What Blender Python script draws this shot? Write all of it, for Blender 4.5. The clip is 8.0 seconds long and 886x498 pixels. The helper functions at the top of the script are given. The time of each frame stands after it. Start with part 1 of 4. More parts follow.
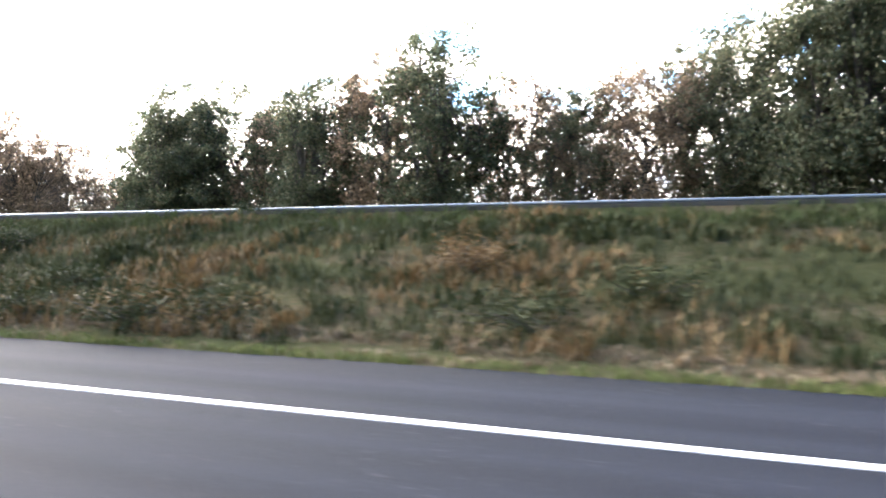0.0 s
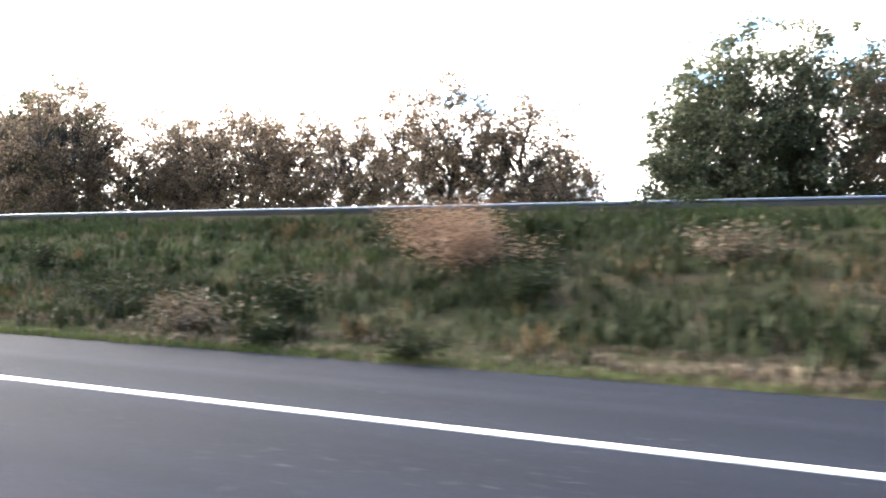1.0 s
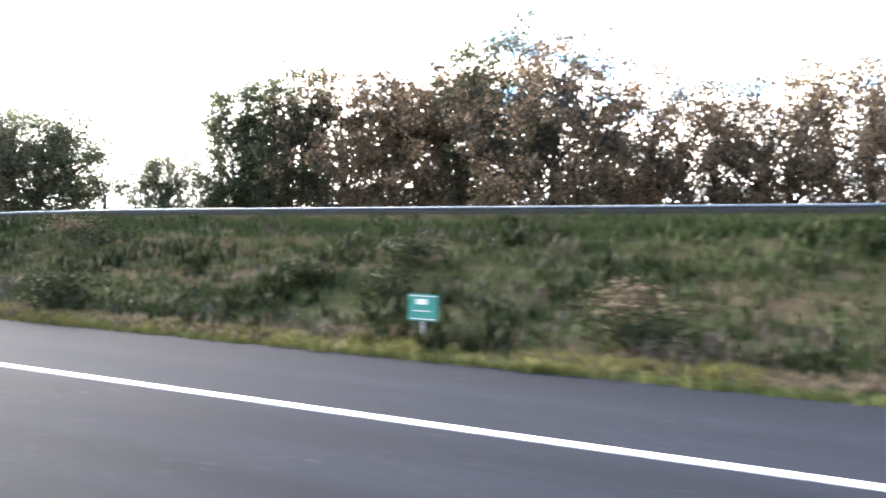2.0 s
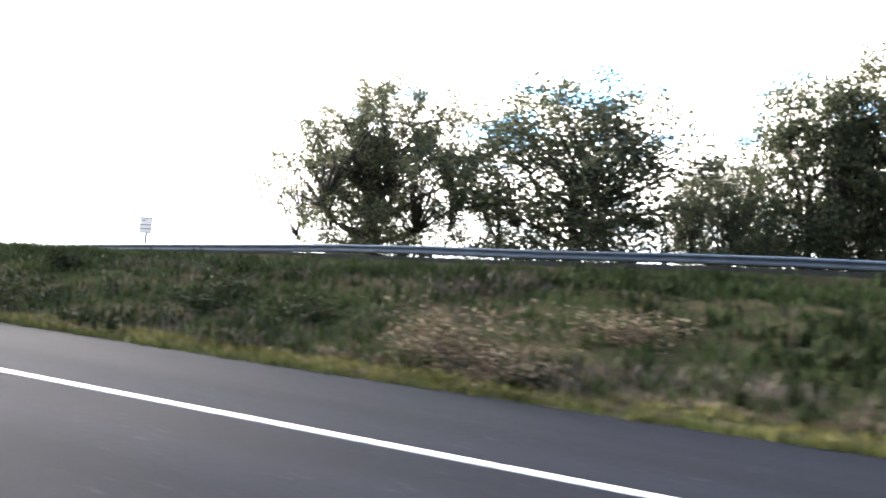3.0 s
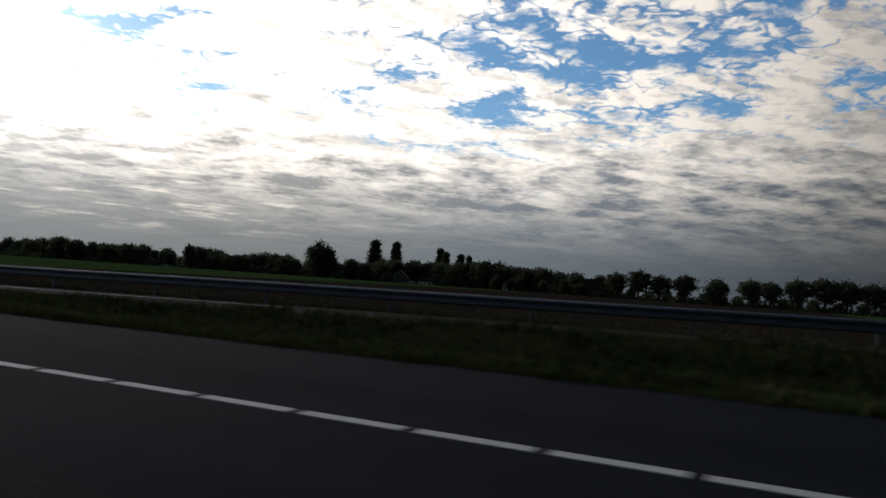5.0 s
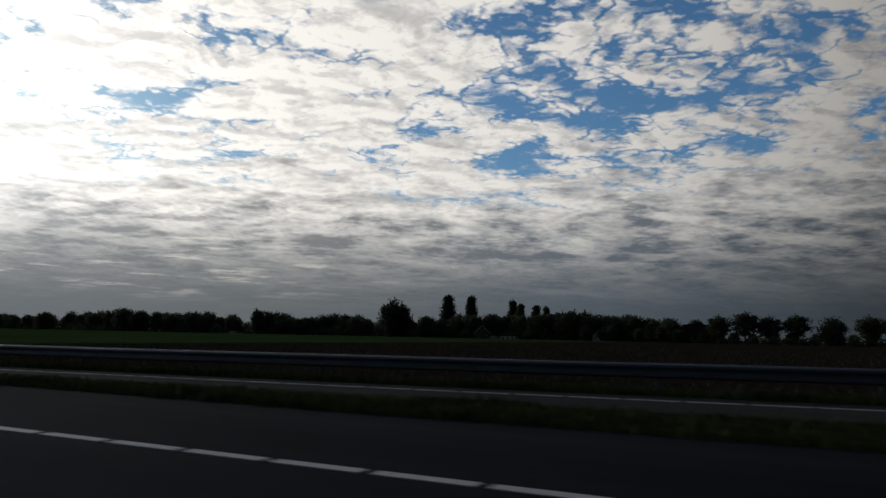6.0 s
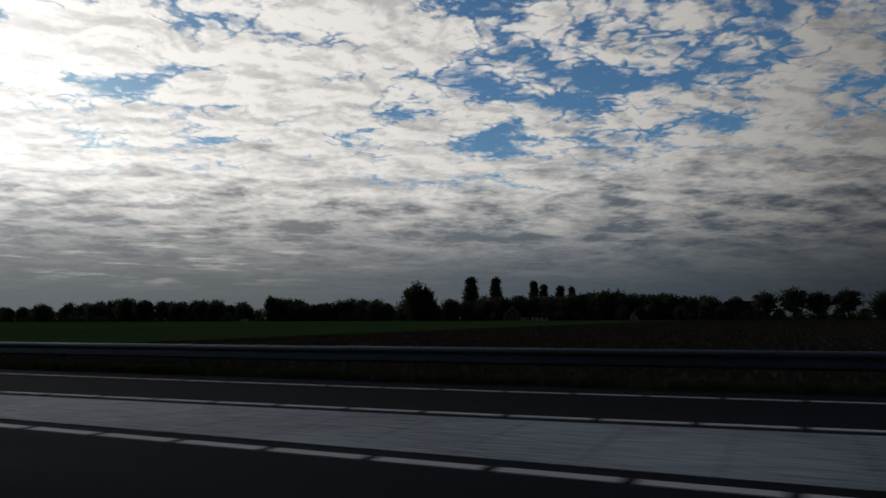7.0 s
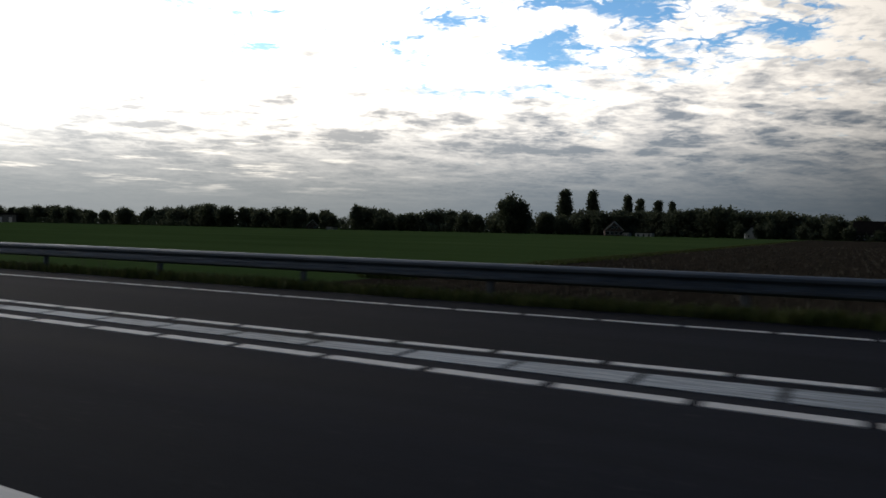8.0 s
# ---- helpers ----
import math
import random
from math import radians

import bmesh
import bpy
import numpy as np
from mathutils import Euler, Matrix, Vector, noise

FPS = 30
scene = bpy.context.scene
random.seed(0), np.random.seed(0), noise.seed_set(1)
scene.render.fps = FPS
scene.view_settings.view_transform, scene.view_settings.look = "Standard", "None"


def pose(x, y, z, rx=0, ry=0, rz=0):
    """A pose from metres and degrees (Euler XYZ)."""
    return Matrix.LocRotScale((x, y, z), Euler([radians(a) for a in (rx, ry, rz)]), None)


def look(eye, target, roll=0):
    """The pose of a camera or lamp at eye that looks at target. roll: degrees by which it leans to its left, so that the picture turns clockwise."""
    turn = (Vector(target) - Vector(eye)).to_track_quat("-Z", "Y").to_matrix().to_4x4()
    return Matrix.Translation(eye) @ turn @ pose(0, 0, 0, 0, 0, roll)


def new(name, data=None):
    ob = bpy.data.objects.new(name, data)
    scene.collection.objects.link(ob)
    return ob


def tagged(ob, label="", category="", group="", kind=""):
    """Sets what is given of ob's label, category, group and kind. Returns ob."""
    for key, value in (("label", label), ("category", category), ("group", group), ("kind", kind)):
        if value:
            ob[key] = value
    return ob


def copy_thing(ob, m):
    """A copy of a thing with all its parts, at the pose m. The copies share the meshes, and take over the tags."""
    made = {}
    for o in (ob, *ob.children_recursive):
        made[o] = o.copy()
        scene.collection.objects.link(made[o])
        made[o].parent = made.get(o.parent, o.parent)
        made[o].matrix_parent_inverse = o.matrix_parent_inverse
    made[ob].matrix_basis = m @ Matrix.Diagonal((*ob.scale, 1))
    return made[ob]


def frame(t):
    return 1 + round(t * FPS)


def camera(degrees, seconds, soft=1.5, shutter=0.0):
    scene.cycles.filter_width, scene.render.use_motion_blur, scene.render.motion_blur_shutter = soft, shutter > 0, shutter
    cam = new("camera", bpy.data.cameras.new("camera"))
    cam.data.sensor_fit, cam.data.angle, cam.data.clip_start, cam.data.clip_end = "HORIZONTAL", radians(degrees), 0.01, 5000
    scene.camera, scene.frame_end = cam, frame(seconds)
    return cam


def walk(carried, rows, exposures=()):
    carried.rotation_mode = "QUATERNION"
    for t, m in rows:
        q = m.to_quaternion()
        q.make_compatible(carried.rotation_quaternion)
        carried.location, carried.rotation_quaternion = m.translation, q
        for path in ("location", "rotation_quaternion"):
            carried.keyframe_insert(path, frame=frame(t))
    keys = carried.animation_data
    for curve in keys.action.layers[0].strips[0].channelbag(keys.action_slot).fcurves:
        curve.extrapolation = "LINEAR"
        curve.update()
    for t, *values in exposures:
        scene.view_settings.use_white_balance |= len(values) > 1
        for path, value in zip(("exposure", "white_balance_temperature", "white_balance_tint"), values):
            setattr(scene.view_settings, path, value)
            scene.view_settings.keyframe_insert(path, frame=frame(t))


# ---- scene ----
# A motorway drive past an embankment, a slip road and open fields. s is the distance driven, along -x; y is to the side, z up.
cam = camera(62.12, 8.0, soft=1.6, shutter=0.09)
SPEED, EYE = 34.84, 1.1625
PATH = [(0.0, -0.15, 22.1, 1.83, -0.86), (0.5, -0.02, 23.7, 2.59, -0.8), (1.0, -0.02, 23.98, 1.87, -1.13), (1.5, 0.02, 24.6, 0.86, -1.86),
        (1.8, 0.01, 24.83, 1.5, -2.1), (2.0, 0.01, 26.15, 1.92, -2.14), (2.2, 0.04, 27.29, 1.82, -3.71), (3.3, -0.25, 22.38, 4.67, -6.31),
        (3.5, -0.27, 20.24, 2.06, -5.44), (3.8, -0.15, 22.01, 2.13, -4.9), (4.0, -0.06, 22.99, 3.25, -3.07), (4.2, -0.03, 22.36, 2.67, -4.21),
        (5.3, -0.23, 25.33, 3.05, -3.22), (5.5, -0.3, 26.15, 5.6, -3.17), (6.0, -0.33, 26.83, 6.67, -1.07), (6.5, -0.37, 25.35, 6.05, 1.03),
        (6.7, -0.33, 26.49, 7.09, 1.22), (6.9, -0.31, 25.35, 5.97, 0.8), (7.0, -0.31, 25.25, 5.37, 0.26), (7.3, -0.44, 27.72, 5.16, -3.61),
        (7.5, -0.53, 29.04, 2.2, -3.51), (8.0, -0.16, 28.88, -1.53, -1.16)]
EXPOSURES = [(0.0, 5.9, 6250, 13), (1.0, 5.75, 6250, 13), (1.5, 5.65, 6250, 13), (2.0, 5.9, 6250, 13), (2.3, 5.8, 6250, 13), (3.3, 4.5, 6400, 12), (3.6, 3.4, 6500, 12), (4.0, 2.2, 6500, 12),
             (5.3, 0.72, 6050, 11), (5.9, 0.26, 5900, 10), (6.5, -0.08, 5850, 10), (7.0, 0.0, 5850, 10), (7.5, 0.27, 5950, 10), (8.0, 1.35, 6150, 11)]
walk(cam, [(t, pose(-SPEED * t, y, EYE, 90 + p, r, w)) for t, y, w, p, r in PATH], EXPOSURES)

# ---- sky and sun ----
SUN_AZ, SUN_EL = 63.0, 14.0          # degrees to the left of +y, and up
SUN_DIR = Vector((-math.sin(radians(SUN_AZ)) * math.cos(radians(SUN_EL)), math.cos(radians(SUN_AZ)) * math.cos(radians(SUN_EL)), math.sin(radians(SUN_EL))))


class Nodes:
    """Short hand for node trees."""

    def __init__(self, tree):
        self.t = tree

    def add(self, kind, **settings):
        n = self.t.nodes.new(kind)
        for k, v in settings.items():
            if k == "operation":
                n.operation = v
            elif k == "data_type":
                n.data_type = v
            elif k == "blend_type":
                n.blend_type = v
        return n

    def put(self, socket, v):
        if isinstance(v, bpy.types.NodeSocket):
            self.t.links.new(v, socket)
        else:
            socket.default_value = v

    def math(self, op, a, b=0.0, c=0.0, clamp=False):
        n = self.add("ShaderNodeMath", operation=op)
        n.use_clamp = clamp
        for s, v in zip(n.inputs, (a, b, c)):
            self.put(s, v)
        return n.outputs[0]

    def vec(self, op, a, b=(0, 0, 0)):
        n = self.add("ShaderNodeVectorMath", operation=op)
        self.put(n.inputs[0], a)
        self.put(n.inputs[1], b)
        return n

    def mix(self, f, a, b, kind="MIX"):
        n = self.add("ShaderNodeMix", data_type="RGBA", blend_type=kind)
        self.put(n.inputs[0], f)
        self.put(n.inputs[6], a if isinstance(a, bpy.types.NodeSocket) else (*a, 1))
        self.put(n.inputs[7], b if isinstance(b, bpy.types.NodeSocket) else (*b, 1))
        return n.outputs[2]

    def noise(self, vector, scale, detail=3.0, rough=0.55, distort=0.0):
        n = self.add("ShaderNodeTexNoise")
        self.put(n.inputs["Vector"], vector)
        self.put(n.inputs["Scale"], scale)
        self.put(n.inputs["Detail"], detail)
        self.put(n.inputs["Roughness"], rough)
        self.put(n.inputs["Distortion"], distort)
        return n.outputs["Fac"]

    def span(self, v, a, b, lo=0.0, hi=1.0, smooth=True):
        n = self.add("ShaderNodeMapRange")
        n.interpolation_type = "SMOOTHSTEP" if smooth else "LINEAR"
        for s, x in zip(n.inputs, (v, a, b, lo, hi)):
            self.put(s, x)
        return n.outputs[0]

    def ramp(self, v, stops):
        n = self.add("ShaderNodeValToRGB")
        self.put(n.inputs[0], v)
        e = n.color_ramp.elements
        while len(e) < len(stops):
            e.new(0.5)
        for q, (p, c) in zip(e, stops):
            q.position, q.color = p, (*c, 1)
        return n.outputs[0]


def build_world():
    world = bpy.data.worlds.new("sky")
    scene.world = world
    world.use_nodes = True
    n = Nodes(world.node_tree)
    back = world.node_tree.nodes["Background"]
    d = n.add("ShaderNodeTexCoord").outputs["Generated"]
    sep = n.add("ShaderNodeSeparateXYZ")
    n.put(sep.inputs[0], d)
    x, y, z = sep.outputs
    up = n.math("MAXIMUM", z, 0.0)
    # a cloud deck seen in perspective
    deck = n.math("MULTIPLY", n.math("ADD", up, 0.22), 0.88)
    comb = n.add("ShaderNodeCombineXYZ")
    n.put(comb.inputs[0], n.math("DIVIDE", x, deck))
    n.put(comb.inputs[1], n.math("DIVIDE", y, deck))
    turned = n.add("ShaderNodeMapping")
    n.put(turned.inputs[0], comb.outputs[0])
    turned.inputs["Rotation"].default_value = (0, 0, radians(-30))
    turned.inputs["Location"].default_value = (4.7, 8.2, 0)
    uv = turned.outputs[0]
    # the small cloudlets lie on a flatter deck, so that they shrink to streaks towards the horizon
    flatter = n.math("MULTIPLY", n.math("ADD", up, 0.12), 1.08)
    comb = n.add("ShaderNodeCombineXYZ")
    n.put(comb.inputs[0], n.math("DIVIDE", x, flatter))
    n.put(comb.inputs[1], n.math("DIVIDE", y, flatter))
    turned = n.add("ShaderNodeMapping")
    n.put(turned.inputs[0], comb.outputs[0])
    turned.inputs["Rotation"].default_value = (0, 0, radians(-30))
    turned.inputs["Location"].default_value = (4.7, 8.2, 0)
    small = turned.outputs[0]
    toward = n.vec("DOT_PRODUCT", d, tuple(SUN_DIR)).outputs["Value"]
    near = n.math("MAXIMUM", toward, 0.0)
    lifted = n.span(up, 0.04, 0.17, 0.3, 1.0)
    glow_wide = n.math("POWER", near, 3.0)
    glow_mid = n.math("MULTIPLY", n.math("POWER", near, 12.0), lifted)
    glow_core = n.math("MULTIPLY", n.math("POWER", near, 70.0), lifted)
    # sky made darker overhead, out of view, and away from sun to darken ground
    sky_dimming = n.math("MULTIPLY", n.span(toward, 0.0, 0.86, 0.03, 1.0), n.span(up, 0.42, 0.85, 1.0, 0.22))

    def puffs(at):
        """Rounded cloudlets at the deck place given."""
        warp = n.add("ShaderNodeTexNoise")
        n.put(warp.inputs["Vector"], at)
        warp.inputs["Scale"].default_value, warp.inputs["Detail"].default_value = 5.0, 3.0
        moved = n.vec("SCALE", n.vec("SUBTRACT", warp.outputs["Color"], (0.5, 0.5, 0.5)).outputs[0])
        moved.inputs["Scale"].default_value = 0.22
        bent = n.vec("ADD", at, moved.outputs[0]).outputs[0]
        stretch = n.vec("MULTIPLY", bent, (1.0, 1.25, 1.0)).outputs[0]
        cellular = n.add("ShaderNodeTexVoronoi")
        cellular.feature = "SMOOTH_F1"
        n.put(cellular.inputs["Vector"], stretch)
        cellular.inputs["Scale"].default_value, cellular.inputs["Smoothness"].default_value = 5.2, 0.6
        round_top = n.span(cellular.outputs["Distance"], 0.1, 0.75, 1.0, 0.0, False)
        fine = n.noise(bent, 13.0, 6, 0.6)
        return n.math("ADD", n.math("MULTIPLY", round_top, 0.40), n.math("MULTIPLY", fine, 0.60)), fine

    # thin cracks between the cloudlets
    wobble = n.add("ShaderNodeTexNoise")
    n.put(wobble.inputs["Vector"], small)
    wobble.inputs["Scale"].default_value, wobble.inputs["Detail"].default_value = 7.0, 5.0
    shifted = n.vec("SCALE", n.vec("SUBTRACT", wobble.outputs["Color"], (0.5, 0.5, 0.5)).outputs[0])
    shifted.inputs["Scale"].default_value = 0.42
    edges = n.add("ShaderNodeTexVoronoi")
    edges.feature = "DISTANCE_TO_EDGE"
    n.put(edges.inputs["Vector"], n.vec("ADD", small, shifted.outputs[0]).outputs[0])
    edges.inputs["Scale"].default_value = 6.5
    crack = n.math("MULTIPLY", n.span(edges.outputs["Distance"], 0.0, 0.16, 1.0, 0.0), n.span(up, 0.12, 0.26))
    ripple = n.noise(small, 34.0, 4, 0.6)
    core = n.span(n.math("ADD", edges.outputs["Distance"], n.math("MULTIPLY", n.math("SUBTRACT", ripple, 0.5), 0.12)), 0.0, 0.26)
    lowness = n.math("MULTIPLY", n.span(up, 0.13, 0.32, 1.0, 0.0), n.span(up, 0.07, 0.15))
    lowness = n.math("MULTIPLY", lowness, n.span(n.noise(uv, 3.3, 3, 0.55), 0.40, 0.62, 0.25, 1.0))

    puff, fine = puffs(small)
    puff_sun, _ = puffs(n.vec("ADD", small, (-0.020, 0.030, 0.0)).outputs[0])
    sheets = n.noise(uv, 0.8, 2, 0.5)
    groups = n.noise(n.vec("MULTIPLY", uv, (1.0, 1.35, 1.0)).outputs[0], 2.6, 5, 0.58, 0.5)
    body = n.math("ADD", n.math("MULTIPLY", sheets, 0.26), n.math("ADD", n.math("MULTIPLY", groups, 0.44), n.math("MULTIPLY", puff, 0.30)))
    low = n.span(up, 0.08, 0.34, 0.11, 0.0)
    body = n.math("ADD", n.math("SUBTRACT", body, n.math("MULTIPLY", crack, 0.055)), n.math("MULTIPLY", n.math("SUBTRACT", ripple, 0.5), 0.07))
    cover = n.math("ADD", body, n.math("ADD", low, n.math("MULTIPLY", glow_wide, 0.055)))
    alpha = n.span(cover, 0.425, 0.525)
    thick = n.span(cover, 0.50, 0.66)
    relief = n.math("MULTIPLY", n.span(n.math("SUBTRACT", puff, puff_sun), -0.16, 0.16, 0.5, -0.5), n.span(up, 0.10, 0.30, 0.30, 1.0))
    # clear sky
    sky = n.add("ShaderNodeTexSky")
    sky.sky_type = "NISHITA"
    sky.sun_disc = False
    sky.sun_elevation, sky.sun_rotation = radians(SUN_EL), radians(-SUN_AZ)
    sky.dust_density, sky.ozone_density = 0.5, 1.5
    clear = n.mix(1.0, sky.outputs[0], (0.034, 0.048, 0.058), "MULTIPLY")
    # clear sky also lowered away from the sun, so less light reaches the ground
    dimmed = n.vec("SCALE", clear)
    n.put(dimmed.inputs["Scale"], n.span(toward, -0.2, 0.5, 0.22, 1.0))
    clear = dimmed.outputs[0]
    # lit and shaded cloud
    bright_level = n.math("MULTIPLY", sky_dimming, n.math("ADD", 0.60, n.math("ADD", n.math("MULTIPLY", glow_wide, 0.30), n.math("ADD", n.math("MULTIPLY", glow_mid, 0.22), n.math("MULTIPLY", glow_core, 0.45)))))
    bright = n.vec("SCALE", (1.0, 0.905, 0.77))
    n.put(bright.inputs["Scale"], bright_level)
    dim_level = n.math("MULTIPLY", sky_dimming, n.math("ADD", 0.125, n.math("ADD", n.math("MULTIPLY", glow_wide, 0.12), n.math("ADD", n.math("MULTIPLY", glow_mid, 0.10), n.math("MULTIPLY", glow_core, 0.3)))))
    dim = n.vec("SCALE", n.mix(n.span(glow_wide, 0.1, 0.8), (0.90, 0.985, 1.07), (1.02, 0.97, 0.89)))
    n.put(dim.inputs["Scale"], dim_level)
    flat = n.span(up, 0.10, 0.29, 0.44, 0.0)
    shade = n.math("ADD", n.math("MULTIPLY", thick, n.span(up, 0.10, 0.36, 0.30, 0.04)), n.math("ADD", n.math("ADD", n.math("ADD", n.math("MULTIPLY", relief, 0.60), n.math("MULTIPLY", n.math("SUBTRACT", core, 0.55), n.math("ADD", 0.12, n.math("MULTIPLY", lowness, 0.16)))), n.math("ADD", n.math("MULTIPLY", crack, 0.16), n.math("MULTIPLY", n.math("SUBTRACT", ripple, 0.5), -0.25))), n.math("ADD", n.span(groups, 0.40, 0.66, 0.0, 0.15), flat)))
    mass = n.noise(n.vec("MULTIPLY", small, (1.0, 1.15, 1.0)).outputs[0], 3.6, 6, 0.58, 0.25)
    band = n.math("MULTIPLY", n.span(up, 0.14, 0.31, 1.0, 0.12), n.span(up, 0.05, 0.13))
    shade = n.math("ADD", shade, n.math("MULTIPLY", n.span(mass, 0.40, 0.64, -0.34, 0.27), band))
    shade = n.math("MINIMUM", n.math("MAXIMUM", n.math("ADD", shade, 0.0), 0.0), 1.0)
    cloud = n.mix(shade, bright.outputs[0], dim.outputs[0])
    colour = n.mix(alpha, clear, cloud)
    # haze on the horizon
    haze_level = n.math("MULTIPLY", sky_dimming, n.math("ADD", 0.072, n.math("ADD", n.math("MULTIPLY", glow_wide, 0.045), n.math("MULTIPLY", glow_mid, 0.09))))
    haze = n.vec("SCALE", n.mix(n.span(glow_wide, 0.15, 0.8), (0.83, 0.99, 1.10), (0.95, 1.0, 0.97)))
    n.put(haze.inputs["Scale"], haze_level)
    colour = n.mix(n.span(up, 0.02, 0.19, 0.97, 0.0), colour, haze.outputs[0])
    # thin bright slits in the low cloud bank, under the sun
    slit = n.add("ShaderNodeCombineXYZ")
    for k, v in zip(range(3), (n.math("MULTIPLY", x, 11.0), n.math("MULTIPLY", y, 11.0), n.math("MULTIPLY", up, 120.0))):
        n.put(slit.inputs[k], v)
    open_slit = n.span(n.noise(slit.outputs[0], 1.0, 4, 0.6), 0.52, 0.80)
    open_slit = n.math("MULTIPLY", open_slit, n.math("MULTIPLY", n.span(up, 0.03, 0.08), n.span(up, 0.10, 0.18, 1.0, 0.0)))
    open_slit = n.math("MULTIPLY", open_slit, n.span(glow_wide, 0.50, 0.95))
    colour = n.mix(open_slit, colour, (0.85, 0.76, 0.62))
    n.put(back.inputs[0], colour)
    back.inputs[1].default_value = 1.0


def build_sun():
    lamp = bpy.data.lights.new("sun", "SUN")
    lamp.energy, lamp.angle, lamp.color = 0.10, radians(14), (1.0, 0.93, 0.84)
    ob = new("sun", lamp)
    ob.matrix_world = look(SUN_DIR * 100, (0, 0, 0))


build_world()
build_sun()


# ---- materials ----
def material(name, make):
    m = bpy.data.materials.new(name)
    m.use_nodes = True
    n = Nodes(m.node_tree)
    make(n, m.node_tree.nodes["Principled BSDF"], n.add("ShaderNodeTexCoord").outputs["Object"])
    return m


def bump(n, b, height, strength, distance):
    k = n.add("ShaderNodeBump")
    k.inputs["Strength"].default_value, k.inputs["Distance"].default_value = strength, distance
    n.put(k.inputs["Height"], height)
    n.put(b.inputs["Normal"], k.outputs[0])


def stretched(n, co, sx, sy, sz=1.0):
    k = n.add("ShaderNodeMapping")
    n.put(k.inputs[0], co)
    k.inputs["Scale"].default_value = (sx, sy, sz)
    return k.outputs[0]


def asphalt(tone):
    def make(n, b, co):
        grain = n.noise(co, 60.0, 4, 0.75)
        stain = n.noise(stretched(n, co, 0.12, 1.1), 1.0, 5, 0.65)
        tracks = n.noise(stretched(n, co, 0.004, 0.55), 1.3, 2, 0.5)
        v = n.math("ADD", n.math("MULTIPLY", grain, 0.5), n.math("ADD", n.math("MULTIPLY", stain, 0.32), n.math("MULTIPLY", tracks, 0.42)))
        body = n.ramp(v, [(0.38, tuple(0.42 * c for c in tone)), (0.60, tone), (0.84, tuple(2.0 * c for c in tone))])
        # pale chippings and grit
        grit = n.math("MULTIPLY", n.span(n.noise(co, 13.0, 2, 0.5), 0.62, 0.72), n.span(n.noise(co, 0.9, 3, 0.6), 0.42, 0.66))
        n.put(b.inputs["Base Color"], n.mix(n.math("MULTIPLY", grit, 0.3), body, (0.085, 0.085, 0.09)))
        n.put(b.inputs["Roughness"], n.span(stain, 0.3, 0.7, 0.85, 0.95))
        b.inputs["Specular IOR Level"].default_value = 0.02
        bump(n, b, grain, 0.6, 0.008)
    return make


def line_paint(n, b, co):
    worn = n.noise(stretched(n, co, 1.5, 14.0), 3.0, 5, 0.7)
    grime = n.noise(co, 0.7, 4, 0.6)
    per = n.add("ShaderNodeObjectInfo").outputs["Random"]
    c = n.ramp(worn, [(0.27, (0.16, 0.16, 0.165)), (0.42, (0.50, 0.50, 0.50)), (0.7, (0.66, 0.66, 0.65))])
    n.put(b.inputs["Base Color"], n.mix(n.math("ADD", n.math("MULTIPLY", grime, 0.35), n.math("MULTIPLY", per, 0.15)), c, (0.33, 0.33, 0.33)))
    b.inputs["Roughness"].default_value = 0.75
    bump(n, b, worn, 0.4, 0.004)


def gore_paint(n, b, co):
    streak = n.noise(stretched(n, co, 0.7, 11.0), 2.2, 5, 0.72)
    patch = n.noise(co, 0.35, 4, 0.65)
    v = n.math("ADD", n.math("MULTIPLY", streak, 0.7), n.math("MULTIPLY", patch, 0.3))
    n.put(b.inputs["Base Color"], n.ramp(v, [(0.36, (0.04, 0.044, 0.05)), (0.46, (0.19, 0.215, 0.24)), (0.56, (0.32, 0.36, 0.40)), (0.7, (0.46, 0.495, 0.53))]))
    b.inputs["Roughness"].default_value = 0.8
    bump(n, b, v, 0.4, 0.004)


def soil_grass(n, b, co):
    a = n.noise(stretched(n, co, 0.25, 0.6), 1.0, 5, 0.65)
    f = n.noise(co, 9.0, 4, 0.7)
    v = n.math("ADD", n.math("MULTIPLY", a, 0.65), n.math("MULTIPLY", f, 0.35))
    n.put(b.inputs["Base Color"], n.ramp(v, [(0.3, (0.022, 0.025, 0.012)), (0.47, (0.038, 0.040, 0.019)), (0.57, (0.066, 0.052, 0.032)), (0.70, (0.11, 0.078, 0.05))]))
    b.inputs["Roughness"].default_value = 0.95
    b.inputs["Specular IOR Level"].default_value = 0.0
    bump(n, b, f, 0.8, 0.06)


def field_green(n, b, co):
    a = n.noise(stretched(n, co, 0.02, 0.05), 1.0, 5, 0.6)
    f = n.noise(co, 3.0, 5, 0.7)
    v = n.math("ADD", n.math("MULTIPLY", a, 0.6), n.math("MULTIPLY", f, 0.4))
    n.put(b.inputs["Base Color"], n.ramp(v, [(0.3, (0.030, 0.052, 0.017)), (0.5, (0.044, 0.074, 0.025)), (0.7, (0.064, 0.094, 0.035))]))
    b.inputs["Roughness"].default_value = 0.95
    b.inputs["Specular IOR Level"].default_value = 0.0
    bump(n, b, f, 0.7, 0.1)


